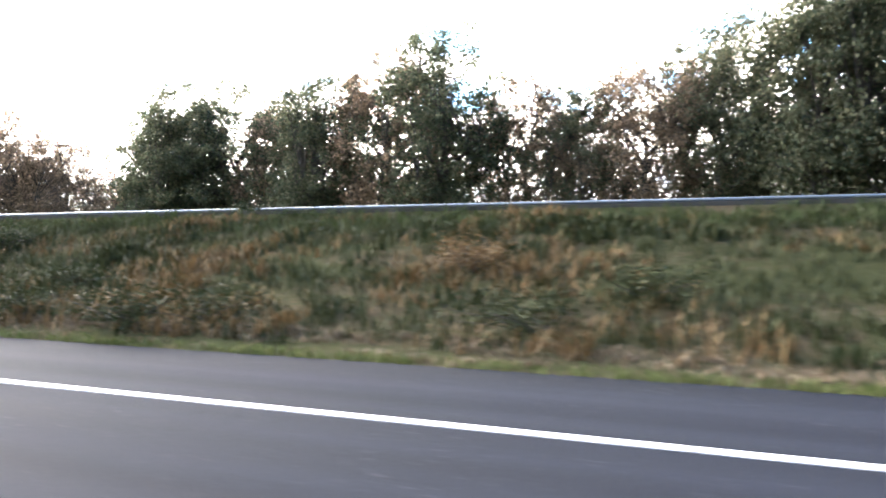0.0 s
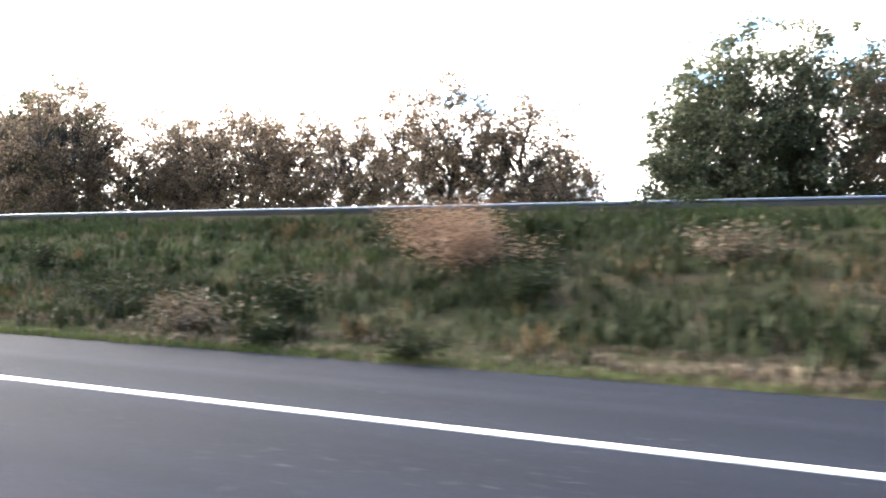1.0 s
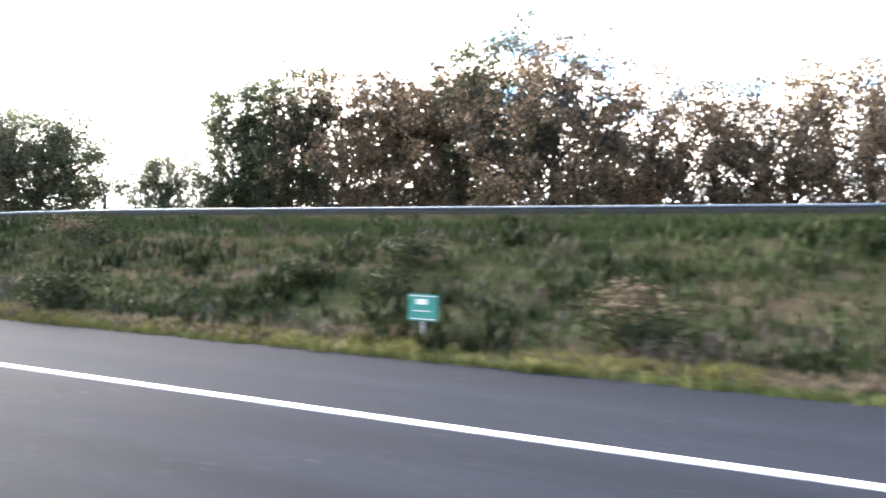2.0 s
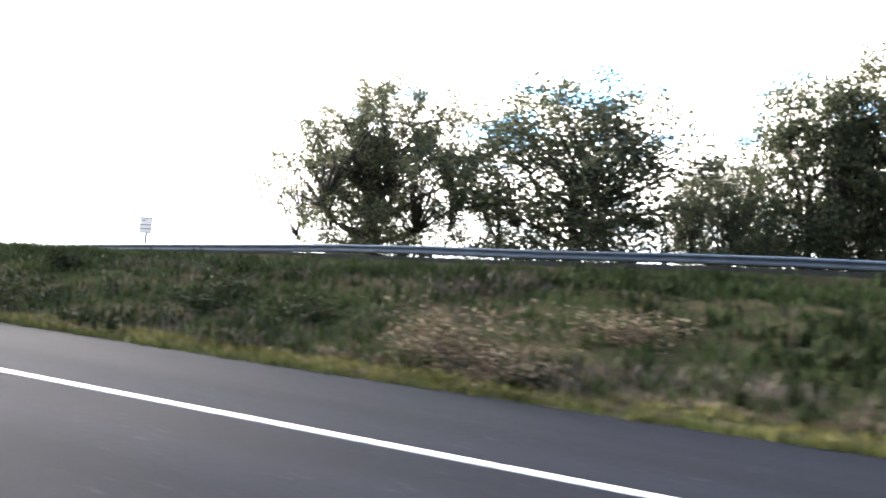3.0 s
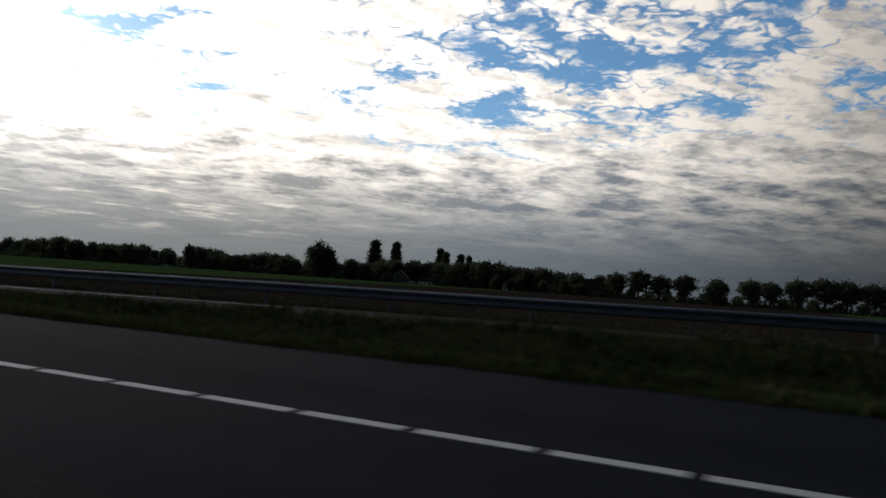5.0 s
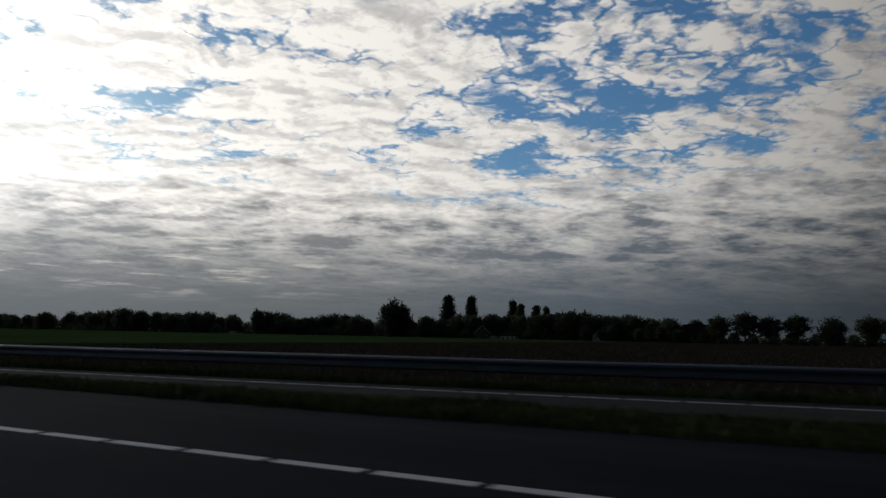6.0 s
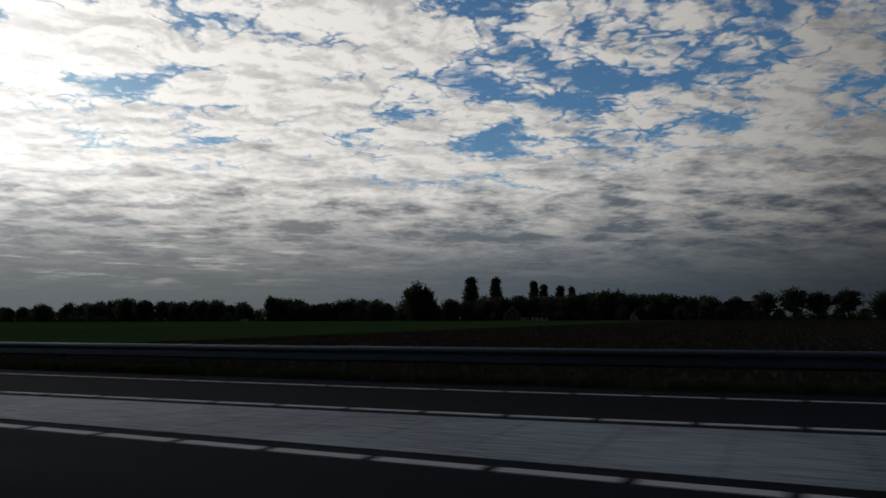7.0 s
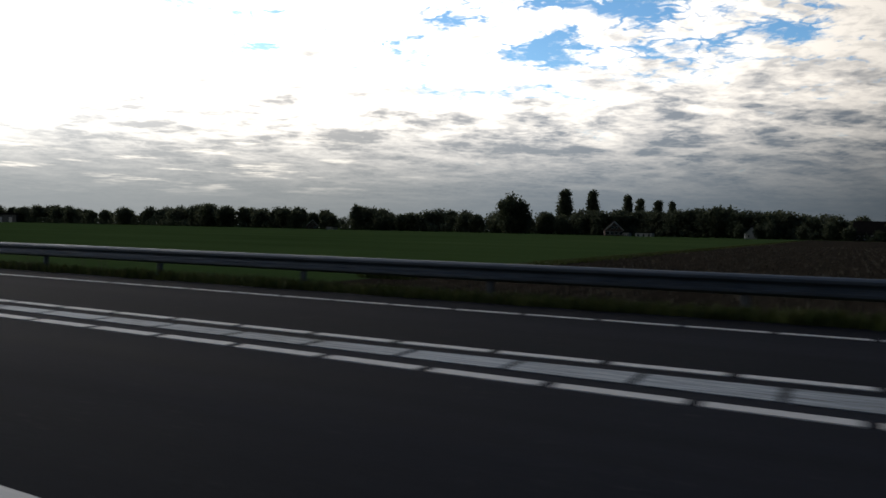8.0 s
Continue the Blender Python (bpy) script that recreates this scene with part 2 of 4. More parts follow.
def field_brown(n, b, co):
    rows = n.noise(stretched(n, co, 2.2, 0.10), 1.0, 4, 0.65)
    f = n.noise(co, 5.0, 5, 0.75)
    v = n.math("ADD", n.math("MULTIPLY", rows, 0.5), n.math("MULTIPLY", f, 0.5))
    n.put(b.inputs["Base Color"], n.ramp(v, [(0.33, (0.016, 0.013, 0.011)), (0.5, (0.032, 0.027, 0.021)), (0.62, (0.058, 0.049, 0.037)), (0.72, (0.13, 0.115, 0.085))]))
    b.inputs["Roughness"].default_value = 0.95
    b.inputs["Specular IOR Level"].default_value = 0.0
    bump(n, b, f, 1.0, 0.2)


def foliage(dark, mid, light, glow=0.15):
    def make(n, b, co):
        isle = n.add("ShaderNodeNewGeometry").outputs["Random Per Island"]
        per = n.add("ShaderNodeObjectInfo").outputs["Random"]
        v = n.math("ADD", n.math("MULTIPLY", isle, 0.75), n.math("MULTIPLY", per, 0.25))
        c = n.ramp(v, [(0.1, dark), (0.5, mid), (0.9, light)])
        n.put(b.inputs["Base Color"], c)
        b.inputs["Roughness"].default_value = 0.75
        b.inputs["Specular IOR Level"].default_value = 0.05
        t = n.add("ShaderNodeBsdfTranslucent")
        n.put(t.inputs[0], c)
        m = n.add("ShaderNodeMixShader")
        m.inputs[0].default_value = glow
        out = [q for q in n.t.nodes if q.type == "OUTPUT_MATERIAL"][0]
        n.t.links.new(b.outputs[0], m.inputs[1])
        n.t.links.new(t.outputs[0], m.inputs[2])
        n.t.links.new(m.outputs[0], out.inputs[0])
    return make


def bark(n, b, co):
    f = n.noise(stretched(n, co, 6.0, 6.0, 1.2), 2.0, 5, 0.7)
    n.put(b.inputs["Base Color"], n.ramp(f, [(0.3, (0.022, 0.018, 0.014)), (0.6, (0.06, 0.05, 0.04))]))
    b.inputs["Roughness"].default_value = 0.95
    bump(n, b, f, 0.9, 0.05)


def galvanised(n, b, co):
    spangle = n.noise(co, 30.0, 3, 0.6)
    dirt = n.noise(stretched(n, co, 0.8, 4.0, 5.0), 1.5, 5, 0.65)
    per = n.add("ShaderNodeObjectInfo").outputs["Random"]
    v = n.math("ADD", n.math("MULTIPLY", dirt, 0.7), n.math("ADD", n.math("MULTIPLY", spangle, 0.2), n.math("MULTIPLY", per, 0.12)))
    n.put(b.inputs["Base Color"], n.ramp(v, [(0.3, (0.062, 0.078, 0.097)), (0.55, (0.115, 0.138, 0.168)), (0.8, (0.175, 0.20, 0.235))]))
    b.inputs["Metallic"].default_value = 0.5
    n.put(b.inputs["Roughness"], n.span(dirt, 0.3, 0.7, 0.48, 0.66))


def plain(colour, rough=0.7, metal=0.0, scale=3.0, vary=0.35):
    def make(n, b, co):
        f = n.math("ADD", n.math("MULTIPLY", n.noise(co, scale, 5, 0.65), 0.6), n.math("MULTIPLY", n.noise(co, scale * 12, 3, 0.6), 0.4))
        n.put(b.inputs["Base Color"], n.ramp(f, [(0.3, tuple(c * (1 - vary) for c in colour)), (0.7, tuple(min(1, c * (1 + vary * 0.5)) for c in colour))]))
        b.inputs["Roughness"].default_value, b.inputs["Metallic"].default_value = rough, metal
        bump(n, b, f, 0.3, 0.01)
    return make


def roof_tiles(n, b, co):
    f = n.noise(co, 1.5, 4, 0.6)
    n.put(b.inputs["Base Color"], n.ramp(f, [(0.3, (0.010, 0.009, 0.009)), (0.7, (0.024, 0.020, 0.018))]))
    b.inputs["Roughness"].default_value = 0.95
    b.inputs["Specular IOR Level"].default_value = 0.05


def pane_glass(n, b, co):
    n.put(b.inputs["Base Color"], n.ramp(n.noise(co, 2.0), [(0.3, (0.02, 0.025, 0.03)), (0.7, (0.05, 0.055, 0.06))]))
    b.inputs["Roughness"].default_value = 0.08


ASPHALT = material("asphalt", asphalt((0.0145, 0.0160, 0.0212)))
RAMP_ASPHALT = material("ramp_asphalt", asphalt((0.040, 0.039, 0.038)))
PAINT = material("line_paint", line_paint)
GORE_PAINT = material("gore_paint", gore_paint)
SOIL = material("soil_grass", soil_grass)
GREEN = material("field_green", field_green)
BROWN = material("field_brown", field_brown)
BARK = material("bark", bark)
STEEL = material("galvanised_steel", galvanised)
LEAF_A = material("leaf_green", foliage((0.056, 0.068, 0.040), (0.098, 0.108, 0.064), (0.16, 0.15, 0.095), 0.45))
LEAF_B = material("leaf_autumn", foliage((0.105, 0.082, 0.058), (0.19, 0.142, 0.098), (0.30, 0.22, 0.15), 0.62))
LEAF_C = material("leaf_far", foliage((0.062, 0.076, 0.046), (0.105, 0.122, 0.074), (0.15, 0.16, 0.10), 0.45))
BLADE = material("grass_blade", foliage((0.024, 0.030, 0.014), (0.041, 0.050, 0.023), (0.068, 0.071, 0.036)))
LUSH = material("grass_lush", foliage((0.042, 0.060, 0.018), (0.078, 0.102, 0.030), (0.13, 0.14, 0.052)))
DRY = material("grass_dry", foliage((0.072, 0.058, 0.046), (0.12, 0.098, 0.080), (0.18, 0.150, 0.125), 0.1))
RUST = material("grass_rust", foliage((0.078, 0.050, 0.023), (0.130, 0.084, 0.039), (0.19, 0.130, 0.066), 0.1))
PINK_DRY = material("dry_shrub", foliage((0.17, 0.105, 0.066), (0.27, 0.175, 0.112), (0.36, 0.25, 0.17), 0.15))
YELLOW = material("grass_yellow", foliage((0.090, 0.092, 0.028), (0.16, 0.15, 0.048), (0.25, 0.22, 0.08)))
STUBBLE = material("maize_stubble", foliage((0.05, 0.044, 0.033), (0.11, 0.098, 0.074), (0.24, 0.215, 0.165), 0.05))
STRAW = material("straw", foliage((0.10, 0.076, 0.050), (0.165, 0.124, 0.082), (0.25, 0.195, 0.135), 0.1))
CREST = material("grass_crest", foliage((0.024, 0.036, 0.013), (0.042, 0.060, 0.022), (0.070, 0.085, 0.034)))
WEED = material("weed_leaf", foliage((0.014, 0.019, 0.008), (0.028, 0.036, 0.015), (0.052, 0.056, 0.026), 0.1))
SIGN_GREEN = material("sign_green", plain((0.018, 0.21, 0.175), 0.5, 0.0, 6.0, 0.2))
SIGN_WHITE = material("sign_white", plain((0.7, 0.72, 0.72), 0.5, 0.0, 6.0, 0.2))
ALU = material("aluminium", plain((0.36, 0.38, 0.41), 0.5, 0.5, 4.0, 0.3))
ALU_DARK = material("aluminium_dark", plain((0.10, 0.11, 0.13), 0.6, 0.3, 4.0, 0.3))
WHITE_WALL = material("white_wall", plain((0.55, 0.54, 0.51), 0.85, 0.0, 0.8, 0.2))
BRICK_WALL = material("brick_wall", plain((0.14, 0.09, 0.07), 0.9, 0.0, 2.0, 0.35))
DARK_BRICK = material("dark_brick_wall", plain((0.06, 0.048, 0.042), 0.9, 0.0, 2.0, 0.35))
DARK_SHED = material("shed_cladding", plain((0.07, 0.075, 0.07), 0.8, 0.0, 0.6, 0.3))
ROOF = material("roof_tiles", roof_tiles)
PANE = material("window_pane", pane_glass)
FRAME = material("window_frame", plain((0.75, 0.75, 0.73), 0.6, 0.0, 3.0, 0.15))
CABINET = material("cabinet_paint", plain((0.03, 0.05, 0.036), 0.6, 0.0, 5.0, 0.25))
LITTER = material("litter", plain((0.75, 0.76, 0.76), 0.5, 0.0, 20.0, 0.2))


# ---- building helpers ----
def mesh_object(name, verts, faces, materials, slots=None, smooth=False):
    me = bpy.data.meshes.new(name)
    me.from_pydata(verts, [], faces)
    for m in materials:
        me.materials.append(m)
    if slots is not None:
        me.polygons.foreach_set("material_index", slots)
    if smooth:
        me.polygons.foreach_set("use_smooth", [True] * len(me.polygons))
    me.update()
    return new(name, me)


def part(name, bm, mat, parent, label=""):
    """Links a bmesh as one mesh object under a thing or part."""
    me = bpy.data.meshes.new(name)
    bm.to_mesh(me)
    bm.free()
    me.materials.append(mat)
    ob = new(name, me)
    ob.parent = parent
    return tagged(ob, label)


def piece(name, me, parent, m):
    ob = new(name, me)
    ob.parent = parent
    ob.matrix_basis = m
    return ob


def box(x0, x1, y0, y1, z0, z1, bevel=0.0):
    bm = bmesh.new()
    bmesh.ops.create_cube(bm, size=1, matrix=Matrix.Translation(((x0 + x1) / 2, (y0 + y1) / 2, (z0 + z1) / 2)) @ Matrix.Diagonal((x1 - x0, y1 - y0, z1 - z0, 1)))
    if bevel:
        bmesh.ops.bevel(bm, geom=bm.edges[:], offset=bevel, segments=2, affect="EDGES")
    return bm


def tube(r0, r1, z0, z1, sides=12, x=0.0, y=0.0):
    bm = bmesh.new()
    bmesh.ops.create_cone(bm, cap_ends=True, segments=sides, radius1=r0, radius2=r1, depth=z1 - z0, matrix=Matrix.Translation((x, y, (z0 + z1) / 2)))
    return bm


def empty(name, m, label, category, group="", kind=""):
    ob = new(name)
    ob.matrix_basis = m
    return tagged(ob, label, category, group, kind)


# ---- plan: values along the drive ----
def along(*pairs):
    xs, ys = [p[0] for p in pairs], [p[1] for p in pairs]
    return lambda s: float(np.interp(s, xs, ys))


LINE_Y = 5.0                                    # edge line of the carriageway
shoulder = along((0, 8.15), (50, 8.2), (75, 8.5), (90, 8.7), (112, 8.75), (125, 9.2), (135, 9.3), (160, 9.3), (190, 9.25), (200, 9.0), (215, 8.8), (231.9, 9.05))
ramp_line = along((0, 22.0), (100, 21.6), (120, 21.0), (140, 20.0), (155, 18.9), (170, 17.5), (185, 16.1), (205, 13.9), (220, 12.7), (235, 11.6), (250, 10.4), (268, 9.75), (284, 9.1), (300, 8.9), (400, 8.6))
crest_y = along((0, 17.2), (90, 17.0), (120, 16.2), (140, 15.2), (155, 14.2), (170, 13.2), (190, 12.0), (205, 11.2), (220, 10.3), (231.9, 9.3))
crest_z = along((0, 2.46), (45, 2.42), (90, 2.40), (102, 2.13), (113, 1.90), (121, 1.70), (129, 1.63), (135, 1.45), (142, 1.36), (153, 1.01), (162, 0.74), (175, 0.52), (190, 0.22), (210, 0.06), (231.9, 0.03))
ramp_z = along((0, 2.86), (90, 2.82), (98, 2.70), (106, 2.54), (112, 2.30), (118, 2.16), (126, 1.73), (131, 1.46), (136, 1.12), (144.6, 0.88), (154, 0.68), (166.7, 0.42), (175, 0.33), (183, 0.26), (190, 0.18), (198, 0.10), (215, 0.03), (230, 0.0))
rail_top = along((0, 3.6), (98, 3.57), (106, 3.45), (112, 3.22), (118, 3.08), (126, 2.62), (131, 2.34), (136, 1.95), (144.6, 1.66), (154, 1.40), (166.7, 1.05), (175, 0.97), (183, 0.90), (190, 0.84), (198, 0.75), (206, 0.70), (215, 0.66), (230, 0.62), (300, 0.61))
gore_y = along((231.4, 9.28), (236, 9.0), (241, 8.45), (247, 7.9), (257, 7.35), (266, 6.85), (275, 6.4), (283, 6.05), (291, 5.95), (312, 5.45), (330, 5.25))
NOSE = 232.0


def rail_y(s):
    return ramp_line(s) + 1.95


def field_z(s, y):
    return -1.0 + 0.35 * min(1.0, max(0.0, (y - 40) / 300))


def tree_line(s):
    """How far off the distant tree line stands."""
    return 446 + 0.078 * (s - 267)


def smooth(a):
    a = min(1.0, max(0.0, a))
    return a * a * (3 - 2 * a)


def profile(s):
    """Columns (y, z, slot) of the ground across the drive at s. Slots: 0 verge soil, 1 green field, 2 brown field."""
    on_ramp = s < NOSE
    e = shoulder(s) if on_ramp else ramp_line(s) + 1.15
    cols = [(-2800, -1.0), (-600, -0.8), (-120, -0.5), (-30, -0.3), (-14.5, -0.05), (-13, -0.06), (e - 0.4, -0.06), (e, 0.0)]
    if on_ramp:
        c, cz, rz, right = crest_y(s), crest_z(s), ramp_z(s), ramp_line(s) + 1.1
        w = max(c - e, 0.15)
        first = min(0.9, w * 0.4)
        cols.append((e + first, 0.04 + 0.05 * cz))
        for k in range(1, 8):
            u = k / 7
            y = e + first + (w - first) * u
            z = 0.04 + 0.05 * cz + (0.95 * cz - 0.04) * (0.55 * u + 0.45 * smooth(u))
            wob = 0.14 * noise.noise((s * 0.30, y * 0.5, 2.0)) + 0.05 * noise.noise((s * 1.3, y * 1.3, 5.0))
            cols.append((y, z + (wob * min(1, cz) if k < 7 else 0)))
        cols += [(c + 0.5, rz - 0.05), (right, rz - 0.05), (right + 0.02, rz)]
    else:
        c = e
        for k in range(1, 9):
            cols.append((e + 0.004 * k, 0.0))
        cols += [(e + 0.04, 0.0), (e + 0.05, 0.0), (e + 0.06, 0.0)]
        rz = 0.0
    ry = rail_y(s)
    cols += [(ry - 0.2, rz - 0.04), (ry + 1.0, rz - 0.12)]
    drop = rz + 0.9
    toe = ry + 1.0 + drop * 1.8
    cols += [(toe, field_z(s, toe)), (toe + 1.5, field_z(s, toe) + 0.02)]
    for y in (36, 44, 55, 70, 90, 128, 170, 230, 300, 412, 450, 560, 800, 1300, 2800):
        cols.append((y, field_z(s, y)))
    return cols


def build_ground():
    ss = [-2200, -900, -400, -200, -120] + [-80 + 2.0 * k for k in range(int((NOSE + 80) / 2))] + [NOSE - 0.02, NOSE] + [NOSE + 4 + 4 * k for k in range(15)] + [294, 296.5, 304] + [310 + 8 * k for k in range(18)] + [480, 540, 640, 800, 1000, 1300, 1800, 2800]
    ss = sorted(set(ss))
    rows = [profile(max(s, -80) if s < -80 else s) for s in ss]
    k = len(rows[0])
    verts = [(-s, y, z) for s, r in zip(ss, rows) for y, z in r]
    faces, slots = [], []
    for i in range(len(ss) - 1):
        mid = (ss[i] + ss[i + 1]) / 2
        for j in range(k - 1):
            a = i * k + j
            faces.append((a, a + 1, a + k + 1, a + k))
            y = rows[i][j][0]
            field = j >= k - 16
            brown = field and y < 411 and 150 < mid < 295.9
            slots.append(2 if brown else 1 if field or j < 3 else 0)
    ob = mesh_object("ground", verts, faces, [SOIL, GREEN, BROWN], slots)
    tagged(ob, "grassy embankment and flat green and ploughed fields", "ground", kind="structure")


def strip(name, ss, left, right, z, thick, mat, label, category):
    """A paved strip of some thickness that follows the plan."""
    verts, faces = [], []
    for s in ss:
        a, b, h = left(s), right(s), z(s)
        verts += [(-s, a, h), (-s, b, h), (-s, b, h - thick), (-s, a, h - thick)]
    for i in range(len(ss) - 1):
        for j in range(4):
            p, q = 4 * i + j, 4 * i + (j + 1) % 4
            faces.append((p, q, q + 4, p + 4))
    faces += [(0, 3, 2, 1), (len(verts) - 4, len(verts) - 3, len(verts) - 2, len(verts) - 1)]
    return tagged(mesh_object(name, verts, faces, [mat]), label, category, kind="structure")


def build_roads():
    ss = [-2200, -300] + [-80 + 4 * k for k in range(78)] + [NOSE - 0.01]
    ragged = lambda s: shoulder(s) + 0.05 * noise.noise((s * 0.7, 3.0, 0.0))
    strip("road", ss, lambda s: -13.0, ragged, lambda s: 0.02, 0.3, ASPHALT, "worn grey asphalt motorway carriageway with hard shoulder", "road")
    ss = [NOSE + 0.01] + [NOSE + 4 * k for k in range(1, 60)] + [700, 1400, 2800]
    strip("road", ss, lambda s: -13.0, lambda s: ramp_line(s) + 1.15, lambda s: 0.02, 0.3, ASPHALT, "asphalt carriageway joined by the merging slip road", "road")
    ss = [-2200, -300] + [-80 + 4 * k for k in range(78)] + [NOSE - 0.01]
    strip("slip_road", ss, lambda s: min(crest_y(s) + 0.45, ramp_line(s) - 2.3), lambda s: ramp_line(s) + 1.1, lambda s: ramp_z(s) + 0.02, 0.3, RAMP_ASPHALT, "lighter asphalt slip road descending to the motorway", "road")


def stripe_mesh(length, width):
    bm = box(-length / 2, length / 2, -width / 2, width / 2, -0.004, 0.004)
    for v in bm.verts:
        if v.co.z > 0:
            v.co.x *= 0.996
            v.co.y *= 0.95
    me = bpy.data.meshes.new("line_segment")
    bm.to_mesh(me)
    bm.free()
    me.materials.append(PAINT)
    return me


def painted_line(name, start, count, step, gap, width, y_at, z_at, label):
    line = tagged(new(name), label, "road marking", kind="structure")
    me = stripe_mesh(step - gap, width)
    for k in range(count):
        s = start + (k + 0.5) * step
        a, b = y_at(s - step / 2), y_at(s + step / 2)
        za, zb = z_at(s - step / 2), z_at(s + step / 2)
        turn = Matrix.Rotation(-math.atan2(b - a, step), 4, "Z") @ Matrix.Rotation(math.atan2(zb - za, step), 4, "Y")
        piece("line_segment", me, line, Matrix.Translation((-s, (a + b) / 2, (za + zb) / 2 + 0.024)) @ turn)
    return line


def build_markings():
    flat = lambda s: 0.0
    painted_line("edge_line", -6.0, 131, 1.05, 0.03, 0.165, lambda s: LINE_Y, flat, "white edge line in nearly touching blocks on asphalt")
    painted_line("edge_line", -6.0 + 131 * 1.05, 192, 1.05, 0.11, 0.17, lambda s: LINE_Y, flat, "white edge line in short blocks on asphalt")
    painted_line("slip_road_line", 231.2, 76, 1.05, 0.10, 0.15, lambda s: gore_y(s) + 0.0, flat, "white line beside the gore area")
    painted_line("slip_road_edge_line", 186.0, 140, 1.05, 0.09, 0.11, ramp_line, lambda s: ramp_z(s), "thin white edge line of the slip road")
    # lane dashes beside the car
    dashes = tagged(new("lane_line"), "white lane dashes on dark asphalt", "road marking", kind="structure")
    me = stripe_mesh(3.0, 0.15)
    for k in range(40):
        piece("line_dash", me, dashes, Matrix.Translation((-(281.5 + 1.55 - 12 * 24 + 12 * k), 1.6, 0.024)))
    # filled gore between the two lines
    ss = [240.2 + 1.05 * k for k in range(65)]
    verts, faces = [], []
    for s in ss:
        far, near = gore_y(s) - 0.34, LINE_Y + 0.36
        far = max(far, near + 0.02)
        for u in (0, 1):
            y = near + (far - near) * u
            verts.append((-s, y, 0.0285))
    for i in range(len(ss) - 1):
        faces.append((2 * i, 2 * i + 1, 2 * i + 3, 2 * i + 2))
    # each block is an object of its own, with a narrow joint
    gore = tagged(new("gore_area"), "worn white painted gore area between two lines", "road marking", kind="structure")
    for i in range(len(ss) - 1):
        q = [Vector(verts[j]) for j in (2 * i, 2 * i + 1, 2 * i + 3, 2 * i + 2)]
        wide = q[1].y - q[0].y
        joint = 0.012 if wide > 1.15 else 0.07
        a = Vector((-joint, 0, 0))
        top = [q[0] + a, q[1] + a, q[2], q[3]]
        low = [v - Vector((0, 0, 0.008)) for v in top]
        ob = mesh_object("gore_block", top + low, [(0, 1, 2, 3), (4, 7, 6, 5), (0, 4, 5, 1), (2, 6, 7, 3), (1, 5, 6, 2), (0, 3, 7, 4)], [GORE_PAINT])
        ob.parent = gore


build_ground()
build_roads()
build_markings()


# ---- guard rail ----
def build_guard_rail():
    rail = tagged(new("guard_rail"), "galvanised steel guard rail with corrugated beam on posts", "guard rail")
    outline = [(0.0, 0.0), (-0.035, -0.012), (-0.078, -0.045), (-0.078, -0.085), (-0.02, -0.125), (-0.012, -0.155), (-0.02, -0.185), (-0.078, -0.225), (-0.078, -0.265), (-0.035, -0.298), (0.0, -0.31)]
    inner = [(y + 0.006, z) for y, z in reversed(outline)]
    loop = outline + inner
    k, length = len(loop), 4.06
    verts = [(x, y, z) for x in (-length / 2, length / 2) for y, z in loop]
    faces = [(j, (j + 1) % k, k + (j + 1) % k, k + j) for j in range(k)] + [tuple(range(k)), tuple(range(2 * k - 1, k - 1, -1))]
    me = bpy.data.meshes.new("beam")
    me.from_pydata(verts, [], faces)
    me.materials.append(STEEL)
    me.update()
    post_bm = box(-0.045, 0.045, 0.03, 0.13, -1.25, -0.03)
    bmesh.ops.bevel(post_bm, geom=post_bm.edges[:], offset=0.008, segments=1, affect="EDGES")
    post = bpy.data.meshes.new("post")
    post_bm.to_mesh(post)
    post_bm.free()
    post.materials.append(STEEL)
    block_bm = box(-0.05, 0.05, -0.012, 0.05, -0.22, -0.09, 0.006)
    block = bpy.data.meshes.new("spacer")
    block_bm.to_mesh(block)
    block_bm.free()
    block.materials.append(STEEL)
    for i in range(118):
        s = -64 + 4.0 * i
        p, q = Vector((-s, rail_y(s), rail_top(s))), Vector((-(s + 4), rail_y(s + 4), rail_top(s + 4)))
        d = p - q
        turn = Matrix.Rotation(math.atan2(d.y, d.x), 4, "Z") @ Matrix.Rotation(-math.atan2(d.z, math.hypot(d.x, d.y)), 4, "Y")
        side = 0.004 * (i % 2)
        piece("beam", me, rail, Matrix.Translation((p + q) / 2 + Vector((0, side, 0.01 * noise.noise((i * 3.7, 0, 0))))) @ turn)
        lean = Matrix.Rotation(0.02 * noise.noise((i * 1.7, 5, 0)), 4, "Y")
        upright = piece("post", post, rail, Matrix.Translation(p) @ lean)
        piece("spacer", block, upright, Matrix.Identity(4))


# ---- road furniture ----
def surface_z(s, y):
    cols = profile(s)
    return float(np.interp(y, [c[0] for c in cols], [c[1] for c in cols]))


def build_distance_sign():
    s, y = 74.6, 9.42
    base = surface_z(s, y) - 0.06
    sign = empty("distance_sign", pose(-s, y, base), "small teal green distance sign on a short post in the verge", "road sign")
    part("post", tube(0.03, 0.03, -0.2, 0.72, 10, 0, 0.03), ALU, sign, "grey metal post")
    board = part("board", box(-0.24, 0.24, -0.012, 0.012, 0.36, 0.75, 0.008), SIGN_GREEN, sign)
    for z0, z1 in ((0.715, 0.728), (0.385, 0.398)):
        part("border", box(-0.215, 0.215, -0.017, -0.0125, z0, z1), SIGN_WHITE, board, "white border strip")
    part("marking", box(-0.11, 0.07, -0.017, -0.0125, 0.60, 0.68), SIGN_WHITE, board, "white marking bar")
    part("marking", box(-0.15, 0.12, -0.017, -0.0125, 0.50, 0.515), SIGN_WHITE, board, "white marking bar")


